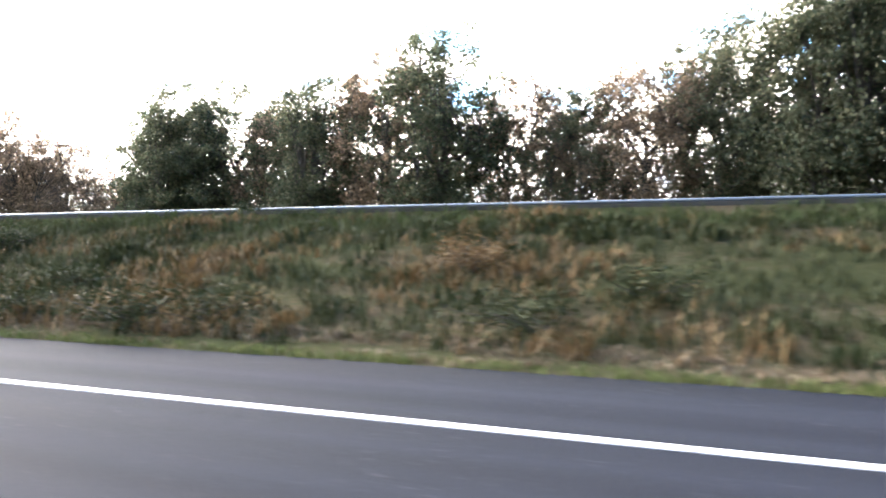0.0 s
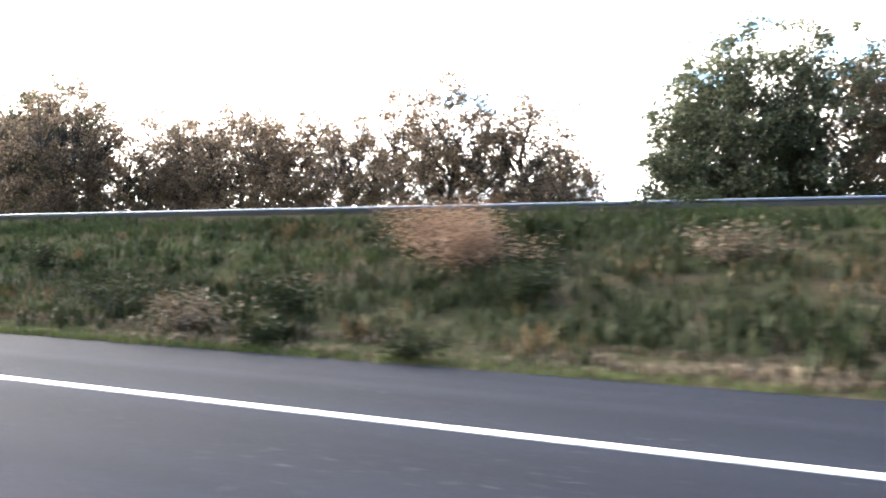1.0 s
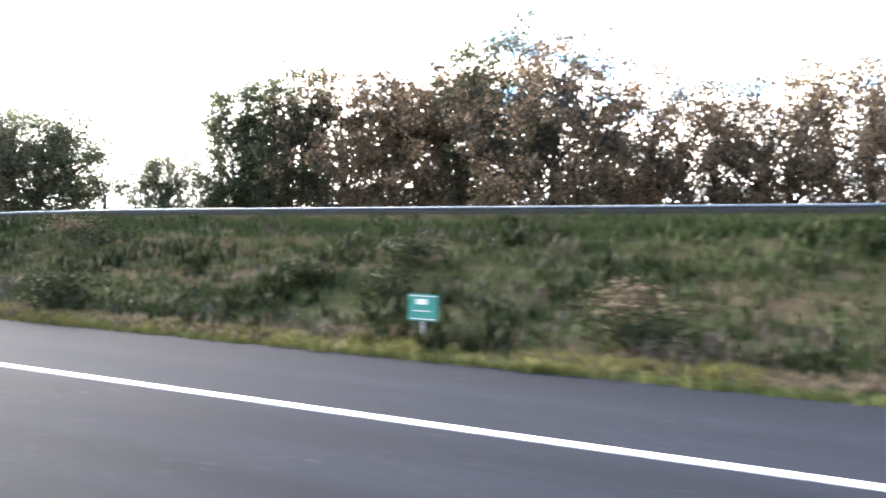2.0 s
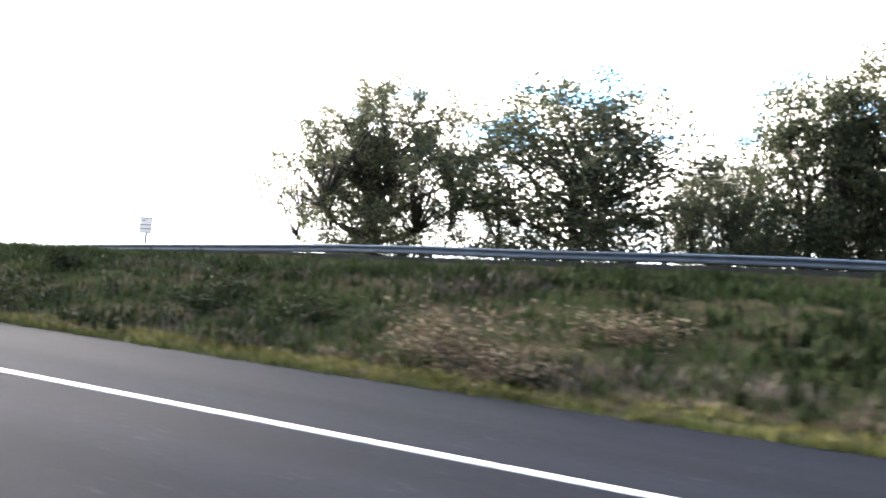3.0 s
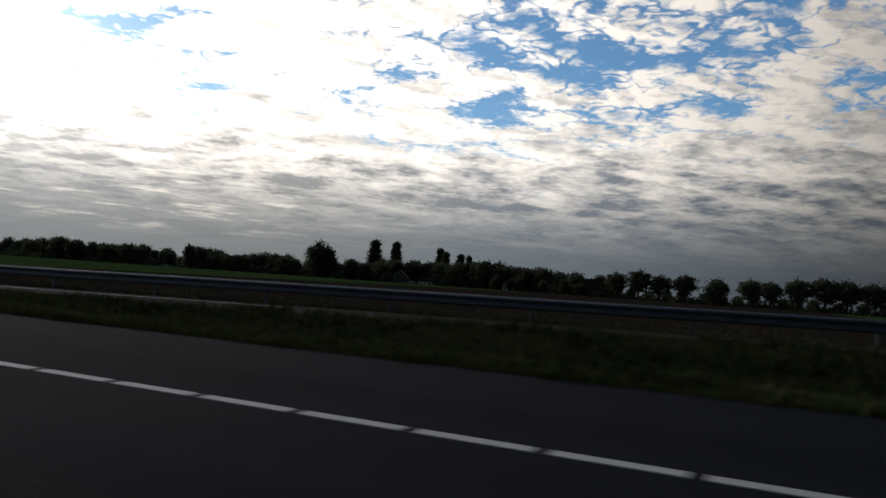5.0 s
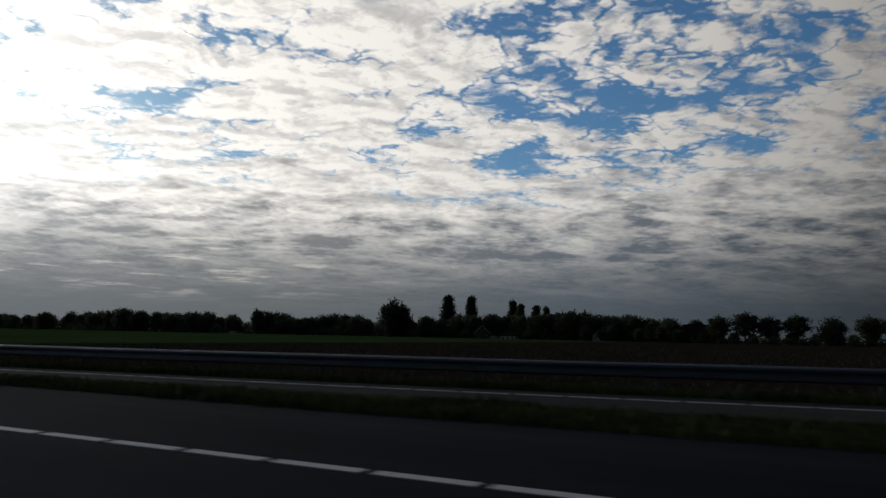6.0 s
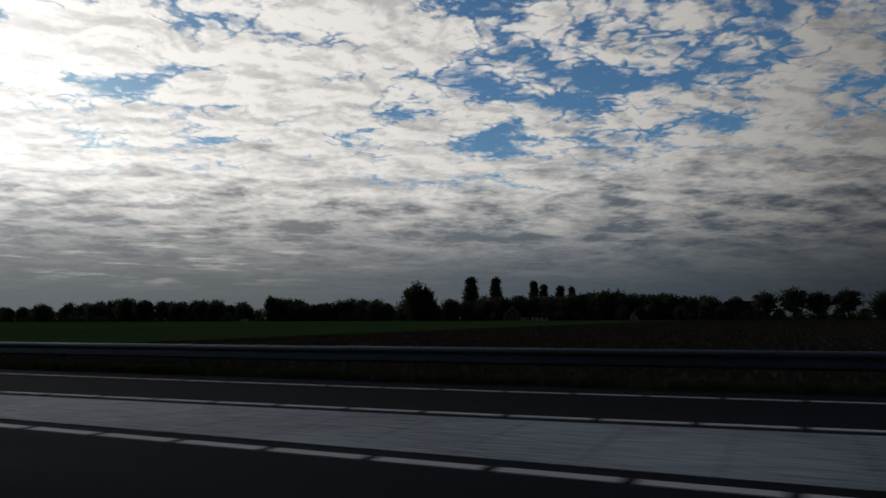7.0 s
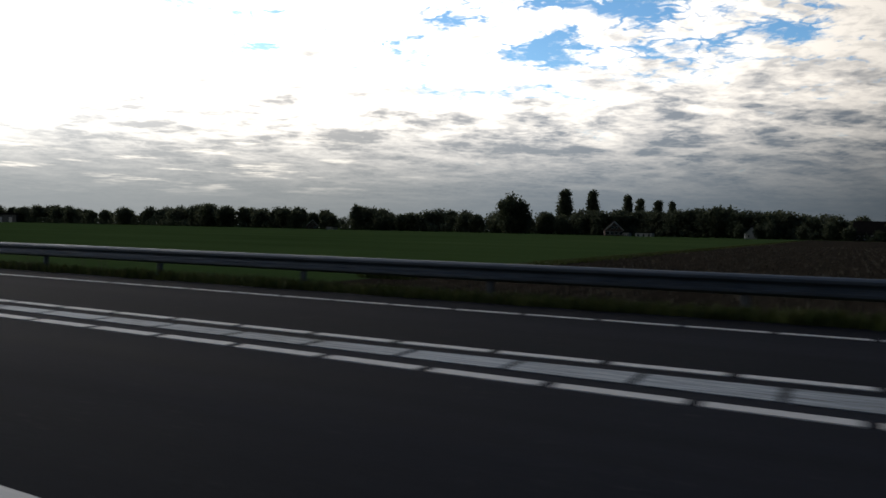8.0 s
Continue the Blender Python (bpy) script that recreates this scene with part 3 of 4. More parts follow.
def build_panel_sign():
    s, y = 134.7, 27.75
    base = surface_z(s, y)
    top = 4.14 - base
    sign = empty("panel_sign", pose(-s, y, base, 0, 0, -4), "grey metal sign board seen from behind on a slim post", "road sign")
    part("post", tube(0.065, 0.06, -0.4, top - 0.12, 14), ALU, sign, "light grey steel post")
    board = part("board", box(-0.47, 0.47, -0.10, -0.075, top - 0.86, top, 0.006), ALU, sign)
    for z, h in ((top - 0.03, 0.03), (top - 0.40, 0.035), (top - 0.60, 0.03), (top - 0.84, 0.02)):
        part("brace", box(-0.46, 0.46, -0.13, -0.101, z - h, z + h * 0.5, 0.004), ALU_DARK, board, "dark folded stiffening rail")
    part("clamp", box(-0.26, -0.06, -0.125, -0.101, top - 0.22, top - 0.15, 0.004), ALU_DARK, board, "dark clamp plate")
    part("clamp", box(0.0, 0.09, -0.125, -0.101, top - 0.13, top - 0.07, 0.004), ALU_DARK, board, "dark clamp plate")


def build_marker_post():
    s, y = 152.6, 14.3
    base = surface_z(s, y)
    post = empty("marker_post", pose(-s, y, base), "pale roadside marker post standing in the crest grass", "marker post")
    part("body", box(-0.06, 0.06, -0.02, 0.02, -0.2, 1.70 - base, 0.012), SIGN_WHITE, post)
    part("reflector", box(-0.035, 0.035, -0.026, -0.0205, 1.48 - base, 1.60 - base), ALU_DARK, post, "dark reflector plate")


def build_cabinet():
    s, y = 271.6, 12.9
    base = surface_z(s, y)
    unit = empty("roadside_cabinet", pose(-s, y, base), "dark green utility cabinet behind the guard rail", "utility cabinet")
    part("body", box(-0.15, 0.15, -0.13, 0.13, -0.1, 0.92 - base, 0.01), CABINET, unit)
    part("lid", box(-0.18, 0.18, -0.16, 0.16, 0.92 - base, 1.0 - base, 0.012), CABINET, unit, "overhanging cabinet lid")
    part("door", box(-0.12, 0.12, -0.142, -0.131, 0.15, 0.86 - base, 0.004), CABINET, unit)


def build_litter():
    rng = random.Random(4)
    for s, y, w in ((153.9, 14.0, 0.20), (141.5, 11.2, 0.22), (198.8, 10.4, 0.16), (202.4, 9.8, 0.10), (143.4, 14.6, 0.10), (140.5, 9.8, 0.14), (166.0, 12.0, 0.10)):
        bm = bmesh.new()
        bmesh.ops.create_icosphere(bm, subdivisions=2, radius=w / 2)
        for v in bm.verts:
            k = 1 + 0.45 * noise.noise(v.co * 14 + Vector((s, y, 0)))
            v.co = Vector((v.co.x * k, v.co.y * k * 0.8, v.co.z * k * 0.6))
        me = bpy.data.meshes.new("litter")
        bm.to_mesh(me)
        bm.free()
        me.materials.append(LITTER)
        ob = new("litter", me)
        ob.matrix_basis = pose(-s, y, surface_z(s, y) + w * 0.2, 0, 0, rng.uniform(0, 360))
        tagged(ob, "crumpled white plastic litter lying in the grass", "litter", "litter on the verge")


# ---- trees ----
def limb(verts, faces, path, radii, sides):
    """A tapered tube along a path."""
    first = len(verts)
    for i, (p, r) in enumerate(zip(path, radii)):
        d = (path[min(i + 1, len(path) - 1)] - path[max(i - 1, 0)]).normalized()
        a = d.orthogonal().normalized()
        b = d.cross(a)
        for k in range(sides):
            w = 2 * math.pi * k / sides
            verts.append(p + (a * math.cos(w) + b * math.sin(w)) * r)
    for i in range(len(path) - 1):
        for k in range(sides):
            p, q = first + i * sides + k, first + i * sides + (k + 1) % sides
            faces.append((p, q, q + sides, p + sides))


def leaf_mesh(name, centres, sizes, rng, mat, per, spread, flat=0.75):
    """Many small folded leaves round the given centres."""
    n = len(centres) * per
    c = np.repeat(np.array(centres), per, axis=0)
    sp = np.repeat(np.array(spread), per)[:, None]
    off = np.clip(rng.normal(size=(n, 3)), -1.7, 1.7) * sp * np.array((1, 1, flat))
    c = c + off
    size = np.repeat(np.array(sizes), per) * rng.uniform(0.6, 1.4, n)
    a = rng.normal(size=(n, 3))
    a /= np.linalg.norm(a, axis=1)[:, None]
    b = np.cross(a, rng.normal(size=(n, 3)))
    b /= np.linalg.norm(b, axis=1)[:, None]
    s = size[:, None]
    v = np.stack((c - a * s * 0.5, c + b * s * 0.3, c + a * s * 0.5, c - b * s * 0.3), axis=1).reshape(-1, 3)
    me = bpy.data.meshes.new(name)
    me.vertices.add(len(v))
    me.vertices.foreach_set("co", v.ravel())
    me.loops.add(4 * n)
    me.loops.foreach_set("vertex_index", np.arange(4 * n))
    me.polygons.add(n)
    me.polygons.foreach_set("loop_start", np.arange(n) * 4)
    me.update(calc_edges=True)
    me.materials.append(mat)
    return me


def tree_kind(seed, height, radius, bare, shape, per, leaf, mat, clump, label, category="tree", trunk=0.028, limbs=13, twigs=6, fill=280, hollow=-0.1, core=0.35, drift=(0.0, 0.0)):
    """One tree at the origin: trunk with limbs, and a crown of leaves. shape: round, column, cone or spread."""
    rng, np_rng = random.Random(seed), np.random.default_rng(seed)
    verts, faces, tips, r0 = [], [], [], height * trunk
    lean = Vector((rng.uniform(-0.04, 0.04), rng.uniform(-0.04, 0.04), 1))
    top = 0.62 if shape in ("round", "spread") else 0.93
    stem = [lean * (height * top * k / 7) + Vector((rng.uniform(-1, 1), rng.uniform(-1, 1), 0)) * 0.012 * height * (k > 0) for k in range(8)]
    limb(verts, faces, stem, [r0 * (1.35 if k == 0 else 1 - 0.11 * k) for k in range(8)], 9)
    for i in range(limbs):
        u = bare + (top - bare) * (i + rng.random() * 0.6) / limbs
        p = stem[0].lerp(stem[-1], u / top)
        turn = i * 2.4 + rng.uniform(-0.5, 0.5)
        if shape == "column":
            reach, rise = 0.7 * radius * (1 - u ** 2), 2.4
        elif shape == "cone":
            reach, rise = radius * (1.05 - u), -0.05
        else:
            v = (u - bare) / (top - bare)
            reach = radius * (0.78 + 0.28 * math.sin(math.pi * v)) * (1.0 if shape == "round" else 1.1 - 0.25 * v)
            rise = (0.25 if shape == "spread" else 0.45) + 1.1 * v * v
        reach *= rng.uniform(0.75, 1.1)
        way = Vector((math.cos(turn), math.sin(turn), rise)).normalized()
        length = reach / max(0.3, math.hypot(way.x, way.y))
        length = min(length, height * (0.99 - u) / max(0.05, way.z)) if way.z > 0 else length
        inside = lambda e: ((e.x - drift[0]) / radius) ** 2 + ((e.y - drift[1]) / radius) ** 2 + ((e.z - height * (bare + 1) / 2) / (height * (1 - bare) / 2)) ** 2
        while shape in ("round", "spread") and length > 0.3 * reach and inside(p + way * length) > 0.68:
            length *= 0.94
        path = [p + way * (length * k / 5) + Vector((rng.uniform(-1, 1), rng.uniform(-1, 1), rng.uniform(-0.6, 0.8))) * 0.05 * length * (k > 0) for k in range(6)]
        limb(verts, faces, path, [r0 * (0.40 if shape == "spread" else 0.42) * (1 - u * 0.5) * (1 - 0.17 * k) for k in range(6)], 5)
        for j in range(twigs):
            f = rng.uniform(0.25, 1.0)
            q = path[int(f * 4.99)]
            out = Vector((rng.gauss(0, 1), rng.gauss(0, 1), rng.gauss(0.25, 0.8))).normalized()
            n = rng.uniform(0.18, 0.42) * radius
            end = q + out * n
            if end.z < height * bare * 0.7:
                end.z = height * bare * 0.7 + rng.random() * 0.5
            if shape in ("round", "spread") and inside(end) > 0.95:
                continue
            mid = q.lerp(end, 0.5) + Vector((0, 0, 0.06 * n))
            limb(verts, faces, [q, mid, end], [r0 * 0.12, r0 * 0.08, r0 * 0.03], 4)
            tips += [end, mid] if rng.random() < 0.6 else [end]
        tips.append(path[-1])
    # keep the twigs inside the crown
    middle, half = height * (bare + 1) / 2, height * (1 - bare) / 2
    spread_of = lambda t: ((t.x - drift[0]) / radius) ** 2 + ((t.y - drift[1]) / radius) ** 2 + ((t.z - middle) / half) ** 2
    tips = [t for t in tips if core * core * 0.8 < spread_of(t) < 0.95 or shape == "cone"]
    # fill the crown's volume, with hollows
    low, high = height * bare, height * 0.985
    for _ in range(fill):
        for _ in range(30):
            p = Vector((rng.uniform(-1, 1), rng.uniform(-1, 1), rng.uniform(-1, 1)))
            r = p.length
            if shape == "column":
                w, q = rng.uniform(0, 6.28), math.sqrt(rng.random()) * (1 - ((p.z + 1) / 2) ** 2.4) ** 0.75
                p = Vector((q * math.cos(w), q * math.sin(w), p.z))
            elif r > 1 or r < core:
                continue
            if shape == "spread" and p.z < -0.3 and rng.random() < 0.45:
                continue
            if shape == "cone" and math.hypot(p.x, p.y) > 0.55 - 0.5 * p.z:
                continue
            lump = 0.86 + 0.30 * noise.noise(p.normalized() * 2.3 + Vector((seed, 0, 0)))
            wide = radius * (1.12 if shape == "spread" and p.z < 0 else 1.0)
            p = Vector((p.x * wide, p.y * wide, 0)) * lump + Vector((drift[0], drift[1], (low + high) / 2 + p.z * (high - low) / 2 * min(1.0, lump + 0.08)))
            if noise.noise(p * (5.5 / radius) + Vector((0, seed, 0))) > hollow:
                break
        else:
            continue
        near_tip = min(tips[: limbs * 5], key=lambda q: (q - p).length_squared)
        limb(verts, faces, [near_tip, near_tip.lerp(p, 0.5) + Vector((0, 0, 0.03 * radius)), p], [r0 * 0.07, r0 * 0.05, r0 * 0.02], 3)
        tips.append(p)
    tips = [t if t.z < height else Vector((t.x, t.y, height - rng.random() * 0.6)) for t in tips]
    tree = tagged(new(category.replace(" ", "_")), label, category)
    wood = bpy.data.meshes.new("trunk")
    wood.from_pydata([tuple(v) for v in verts], [], faces)
    wood.polygons.foreach_set("use_smooth", [True] * len(faces))
    wood.materials.append(BARK)
    wood.update()
    ob = new("trunk", wood)
    ob.parent = tree
    me = leaf_mesh("crown", [tuple(t) for t in tips], [leaf] * len(tips), np_rng, mat, per, [clump * rng.uniform(0.6, 1.3) for _ in tips])
    ob = new("crown", me)
    ob.parent = tree
    return tree


def plant(kinds, spots, group, label=None):
    """Places copies of tree kinds: spots are (kind, s, y, scale across, scale up)."""
    rng, used = random.Random(8), set()
    for kind, s, y, wide, tall in spots:
        z = surface_z(s, y) - 0.1
        m = Matrix.Translation((-s, y, z)) @ Matrix.Rotation(rng.uniform(0, 6.28), 4, "Z") @ Matrix.Diagonal((wide, wide, tall, 1))
        t = kinds[kind]
        if kind in used:
            t = copy_thing(t, m @ Matrix.Diagonal((1 / t.scale.x, 1 / t.scale.y, 1 / t.scale.z, 1)))
        else:
            used.add(kind)
            t.matrix_basis = m
        tagged(t, label or "", group=group)


def build_near_trees():
    near = [
        tree_kind(11, 10, 3.3, 0.14, "round", 72, 0.13, LEAF_A, 0.25, "broadleaf tree with green and brown autumn leaves"),
        tree_kind(12, 10, 3.0, 0.12, "round", 66, 0.13, LEAF_B, 0.25, "broadleaf tree turning brown behind the guard rail"),
        tree_kind(13, 10, 3.6, 0.14, "round", 54, 0.13, LEAF_B, 0.26, "loosely leaved autumn tree behind the guard rail"),
        tree_kind(14, 10, 2.6, 0.12, "round", 84, 0.13, LEAF_A, 0.26, "dense dark green tree behind the guard rail"),
        tree_kind(15, 10, 3.4, 0.20, "spread", 60, 0.12, LEAF_A, 0.30, "thinly leaved tree beside the large solitary tree", limbs=18, twigs=8, fill=330, hollow=0.0),
    ]
    crown_top = along((-40.5, 16.5), (-12.2, 16.0), (-2.1, 14.7), (0.9, 12.9), (3.9, 11.9), (6.0, 11.0), (8.5, 9.8), (12.0, 12.4), (16.0, 13.2), (21.0, 12.9), (25.0, 12.7), (28.6, 11.5), (33.6, 12.6), (37.6, 12.6), (40.5, 11.6), (43.5, 8.3), (48.2, 10.9), (53.6, 12.5), (56.1, 11.7), (59.5, 9.6), (65.1, 11.0), (70.1, 11.1), (76.2, 11.6), (79.8, 12.9), (85.8, 13.6), (89.8, 13.5), (97.1, 13.5), (103.1, 13.3), (107.1, 10.8), (111.1, 10.1))
    rng, spots = random.Random(3), []
    s = -46.0
    while s < 105:
        if not 37.0 < s < 47.0:
            y = 40.5 + rng.uniform(-1.6, 1.6) - (2.0 if s > 80 else 0)
            h = (crown_top(s) + 1.3) * rng.uniform(1.14, 1.25) * (0.97 if s > 78 else 1.0)
            spots.append((rng.choice((0, 1, 3) if s < 41 else (1, 2, 2, 0) if s < 78 else (0, 1, 2, 3)), s, y, h / 10 * rng.uniform(0.80, 1.0), h / 10))
        s += rng.uniform(3.2, 4.6)
    s = -40.0
    while s < 100:
        if not 39 < s < 45:
            h = (crown_top(s) + 0.5) * rng.uniform(0.62, 0.85)
            spots.append((rng.randrange(4), s, 46.5 + rng.uniform(-1.5, 1.5), h / 10 * 1.05, h / 10))
        s += rng.uniform(8.0, 13.0)
    spots += [(3, 38.6, 40.5, 1.30, 1.42), (2, 46.2, 41.0, 1.05, 1.08)]
    spots += [(4, 112.4, 29.6, 1.75, 1.28), (4, 107.5, 35.0, 0.9, 1.1)]
    plant(near, spots, "trees behind the embankment")
    big = tree_kind(21, 13.6, 6.9, 0.19, "spread", 60, 0.14, LEAF_A, 0.28, "large solitary spreading tree with thick forked trunk", trunk=0.036, limbs=24, twigs=9, fill=780, hollow=0.03, core=0.30, drift=(0.85, -0.7))
    s, y = 122.5, 30.4
    big.matrix_basis = pose(-s, y, surface_z(s, y) - 0.1, 0, 0, 40)


def build_far_trees():
    far = [
        tree_kind(31, 12, 4.6, 0.03, "round", 14, 1.0, LEAF_C, 0.8, "dark broadleaf tree in the distant tree line", trunk=0.03, limbs=9, twigs=3, fill=170, hollow=-0.9),
        tree_kind(32, 12, 4.0, 0.03, "round", 14, 1.0, LEAF_C, 0.8, "rounded dark tree in the distant tree line", trunk=0.03, limbs=9, twigs=3, fill=170, hollow=-0.9),
        tree_kind(33, 12, 5.2, 0.03, "round", 14, 1.0, LEAF_C, 1.0, "broad dark tree in the distant tree line", trunk=0.03, limbs=9, twigs=3, fill=190, hollow=-0.9),
        tree_kind(34, 26, 3.3, 0.04, "column", 14, 1.0, LEAF_C, 0.8, "tall slender columnar poplar in the distance", "poplar", trunk=0.02, limbs=20, twigs=1, fill=420, hollow=-0.9),
        tree_kind(35, 14, 2.8, 0.06, "cone", 14, 0.7, LEAF_C, 0.55, "dark pointed conifer in the distant tree line", "conifer", trunk=0.02, limbs=20, twigs=2, fill=40, hollow=-0.9),
        tree_kind(36, 12, 4.4, 0.27, "spread", 16, 0.8, LEAF_C, 0.7, "round-headed roadside tree on a bare trunk", trunk=0.03, limbs=10, twigs=3, fill=120, hollow=-0.2),
    ]
    top = along((64, 17.0), (137, 17.3), (259, 15.9), (275, 11.5), (288, 13.0), (307, 13.8), (323, 16.4), (339, 17.8), (352, 17.0), (382, 16.6), (414, 15.8), (457, 12.9), (489, 12.2), (511, 13.7), (538, 15.2), (565, 13.4), (587, 12.2), (604, 18.6), (619, 14.2), (652, 14.1), (712, 17.0), (773, 17.5), (834, 19.0), (895, 16.2), (973, 14.2), (1057, 18.8), (1266, 16.5))
    rng, spots = random.Random(6), []
    s = 272.0
    while s < 1240:
        gap = 1 + (s - 272) / 900
        h = top(s) * rng.uniform(0.86, 1.18)
        spots.append((rng.randrange(3), s, tree_line(s) + rng.uniform(-8, 22), h / 12 * rng.uniform(0.9, 1.3), h / 12))
        s += rng.uniform(3.6, 6.0) * gap
    # single trees that stand out
    spots += [(2, 473.4, 445, 1.85, 2.11), (0, 466.7, 447, 1.38, 1.86), (1, 605.6, 457, 1.33, 1.65), (3, 450.7, 485, 1.75, 1.24), (3, 429.4, 479, 1.4, 1.2), (3, 422.4, 543, 1.3, 1.2)]
    spots += [(3, 408.6, 523, 1.2, 1.05), (3, 395.7, 522, 1.25, 1.0), (3, 383.5, 510, 1.0, 0.95), (4, 800.8, 474, 1.38, 1.4), (4, 784.8, 478, 1.27, 1.2), (4, 554.7, 462, 0.95, 0.93)]
    # spaced roadside row
    for s, h in ((256.2, 15.0), (242.4, 16.7), (231.2, 14.6), (218.4, 15.5), (202.4, 13.8), (185.9, 15.1), (175.9, 14.3), (163.6, 16.6), (150.9, 17.8), (141.4, 17.1), (128.7, 16.4), (116.0, 17.0), (103.2, 17.7), (90.6, 16.8)):
        spots.append((5 if h > 14 else 2, s, 418 + rng.uniform(-4, 4), h / 12 * rng.uniform(1.1, 1.3), h / 12))
    for k in range(20):
        spots.append((rng.randrange(3), 86 + k * 9.6 + rng.uniform(-3, 3), 430 + rng.uniform(-3, 8), 0.66, rng.uniform(0.45, 0.6)))
    spots += [(1, 321.2, 425, 0.58, 0.62), (0, 330.3, 424, 0.64, 0.67), (2, 315.7, 426, 0.64, 0.74), (1, 286.9, 424, 0.74, 0.79), (0, 299.8, 424, 0.64, 0.64), (2, 278.3, 426, 0.64, 0.61), (1, 414.1, 436, 0.53, 0.43)]
    for k in range(9):
        spots.append((rng.randrange(3), 60 + k * 8 + rng.uniform(-2, 2), 300 + rng.uniform(-8, 8), 1.0, rng.uniform(0.9, 1.25)))
    plant(far, spots, "distant tree line")
    # woods behind, too many trees to count
    nr, centres, s = np.random.default_rng(15), [], 272.0
    while s < 1240:
        h = top(s) * rng.uniform(0.62, 0.84)
        y, w = tree_line(s) + 8 + rng.uniform(-6, 10), h * rng.uniform(0.45, 0.62)
        base = surface_z(s, y)
        for p in nr.normal(size=(64, 3)):
            p = p / np.linalg.norm(p) * nr.random() ** 0.4
            centres.append((-s + p[0] * w, y + p[1] * w, base + h * (0.52 + 0.46 * p[2])))
        s += rng.uniform(3.5, 5.5) * (1 + (s - 300) / 900)
    me = leaf_mesh("woods", centres, [1.0] * len(centres), nr, LEAF_C, 12, [0.75] * len(centres))
    tagged(new("woods", me), "dark continuous woods behind the distant tree line", "woods", kind="stuff")
    # undergrowth that closes the foot of the tree line
    nr = np.random.default_rng(5)
    for name, s0, s1, y0, y1, tall, n in (("hedge", 258, 1250, -9, 6, 8.0, 3600), ("hedge", 70, 275, -22, -14, 4.6, 700)):
        ss, ys = nr.uniform(s0, s1, n), nr.uniform(y0, y1, n)
        ys = [b + tree_line(a) for a, b in zip(ss, ys)]
        zs = [surface_z(a, b) + tall * (0.6 + 0.4 * noise.noise((a * 0.05, b * 0.1, 3))) * nr.random() for a, b in zip(ss, ys)]
        me = leaf_mesh(name, [(-a, b, c) for a, b, c in zip(ss, ys, zs)], [1.7] * n, nr, LEAF_C, 6, [1.3] * n)
        tagged(new(name, me), "dense dark undergrowth at the foot of the tree line", "hedge", kind="stuff")


# ---- far houses ----
def wall_block(name, parent, w, d, h, mat):
    return part(name, box(-w / 2, w / 2, -d / 2, d / 2, -0.3, h), mat, parent)


def gable_house(s, y, turn, w, d, eave, ridge, wall_mat, label, windows, chimney=True, trim=False):
    """A house with a pitched roof; the gable faces -y before turning."""
    house = empty("house", pose(-s, y, surface_z(s, y), 0, 0, turn), label, "house")
    bm = bmesh.new()
    ring = [(-w / 2, 0), (w / 2, 0), (w / 2, eave), (0, ridge), (-w / 2, eave)]
    a = [bm.verts.new((x, -d / 2, z)) for x, z in ring]
    b = [bm.verts.new((x, d / 2, z)) for x, z in ring]
    bm.faces.new(a)
    bm.faces.new(b[::-1])
    for i in range(5):
        j = (i + 1) % 5
        bm.faces.new((a[j], a[i], b[i], b[j]))
    bmesh.ops.recalc_face_normals(bm, faces=bm.faces[:])
    wall = part("wall", bm, wall_mat, house)
    for side in (-1, 1):
        bm = bmesh.new()
        slope = math.atan2(ridge - eave, w / 2)
        length = math.hypot(ridge - eave, w / 2) + 0.5
        bmesh.ops.create_cube(bm, size=1, matrix=Matrix.Translation((side * w / 4 + side * 0.15, 0, (eave + ridge) / 2 + 0.08)) @ Matrix.Rotation(side * slope, 4, "Y") @ Matrix.Diagonal((length, d + 0.8, 0.18, 1)))
        roof = part("roof", bm, ROOF, house)
    if chimney:
        part("chimney", box(w * 0.05, w * 0.05 + 0.7, d * 0.3, d * 0.3 + 0.7, ridge - 1.2, ridge + 1.0), BRICK_WALL, roof)
    for x, z, ww, hh in windows:
        win = part("window", box(x - ww / 2, x + ww / 2, -d / 2 - 0.08, -d / 2 - 0.003, z - hh / 2, z + hh / 2), FRAME, house, "white window frame")
        part("pane", box(x - ww / 2 + 0.12, x + ww / 2 - 0.12, -d / 2 - 0.10, -d / 2 - 0.081, z - hh / 2 + 0.12, z + hh / 2 - 0.12), PANE, win)
    if trim:
        for side in (-1, 1):
            slope, length = math.atan2(ridge - eave, w / 2), math.hypot(ridge - eave, w / 2) + 0.4
            bm = bmesh.new()
            bmesh.ops.create_cube(bm, size=1, matrix=Matrix.Translation((side * w / 4, -d / 2 - 0.46, (eave + ridge) / 2 + 0.05)) @ Matrix.Rotation(side * slope, 4, "Y") @ Matrix.Diagonal((length, 0.08, 0.38, 1)))
            part("bargeboard", bm, FRAME, house, "white painted bargeboard")
    return house


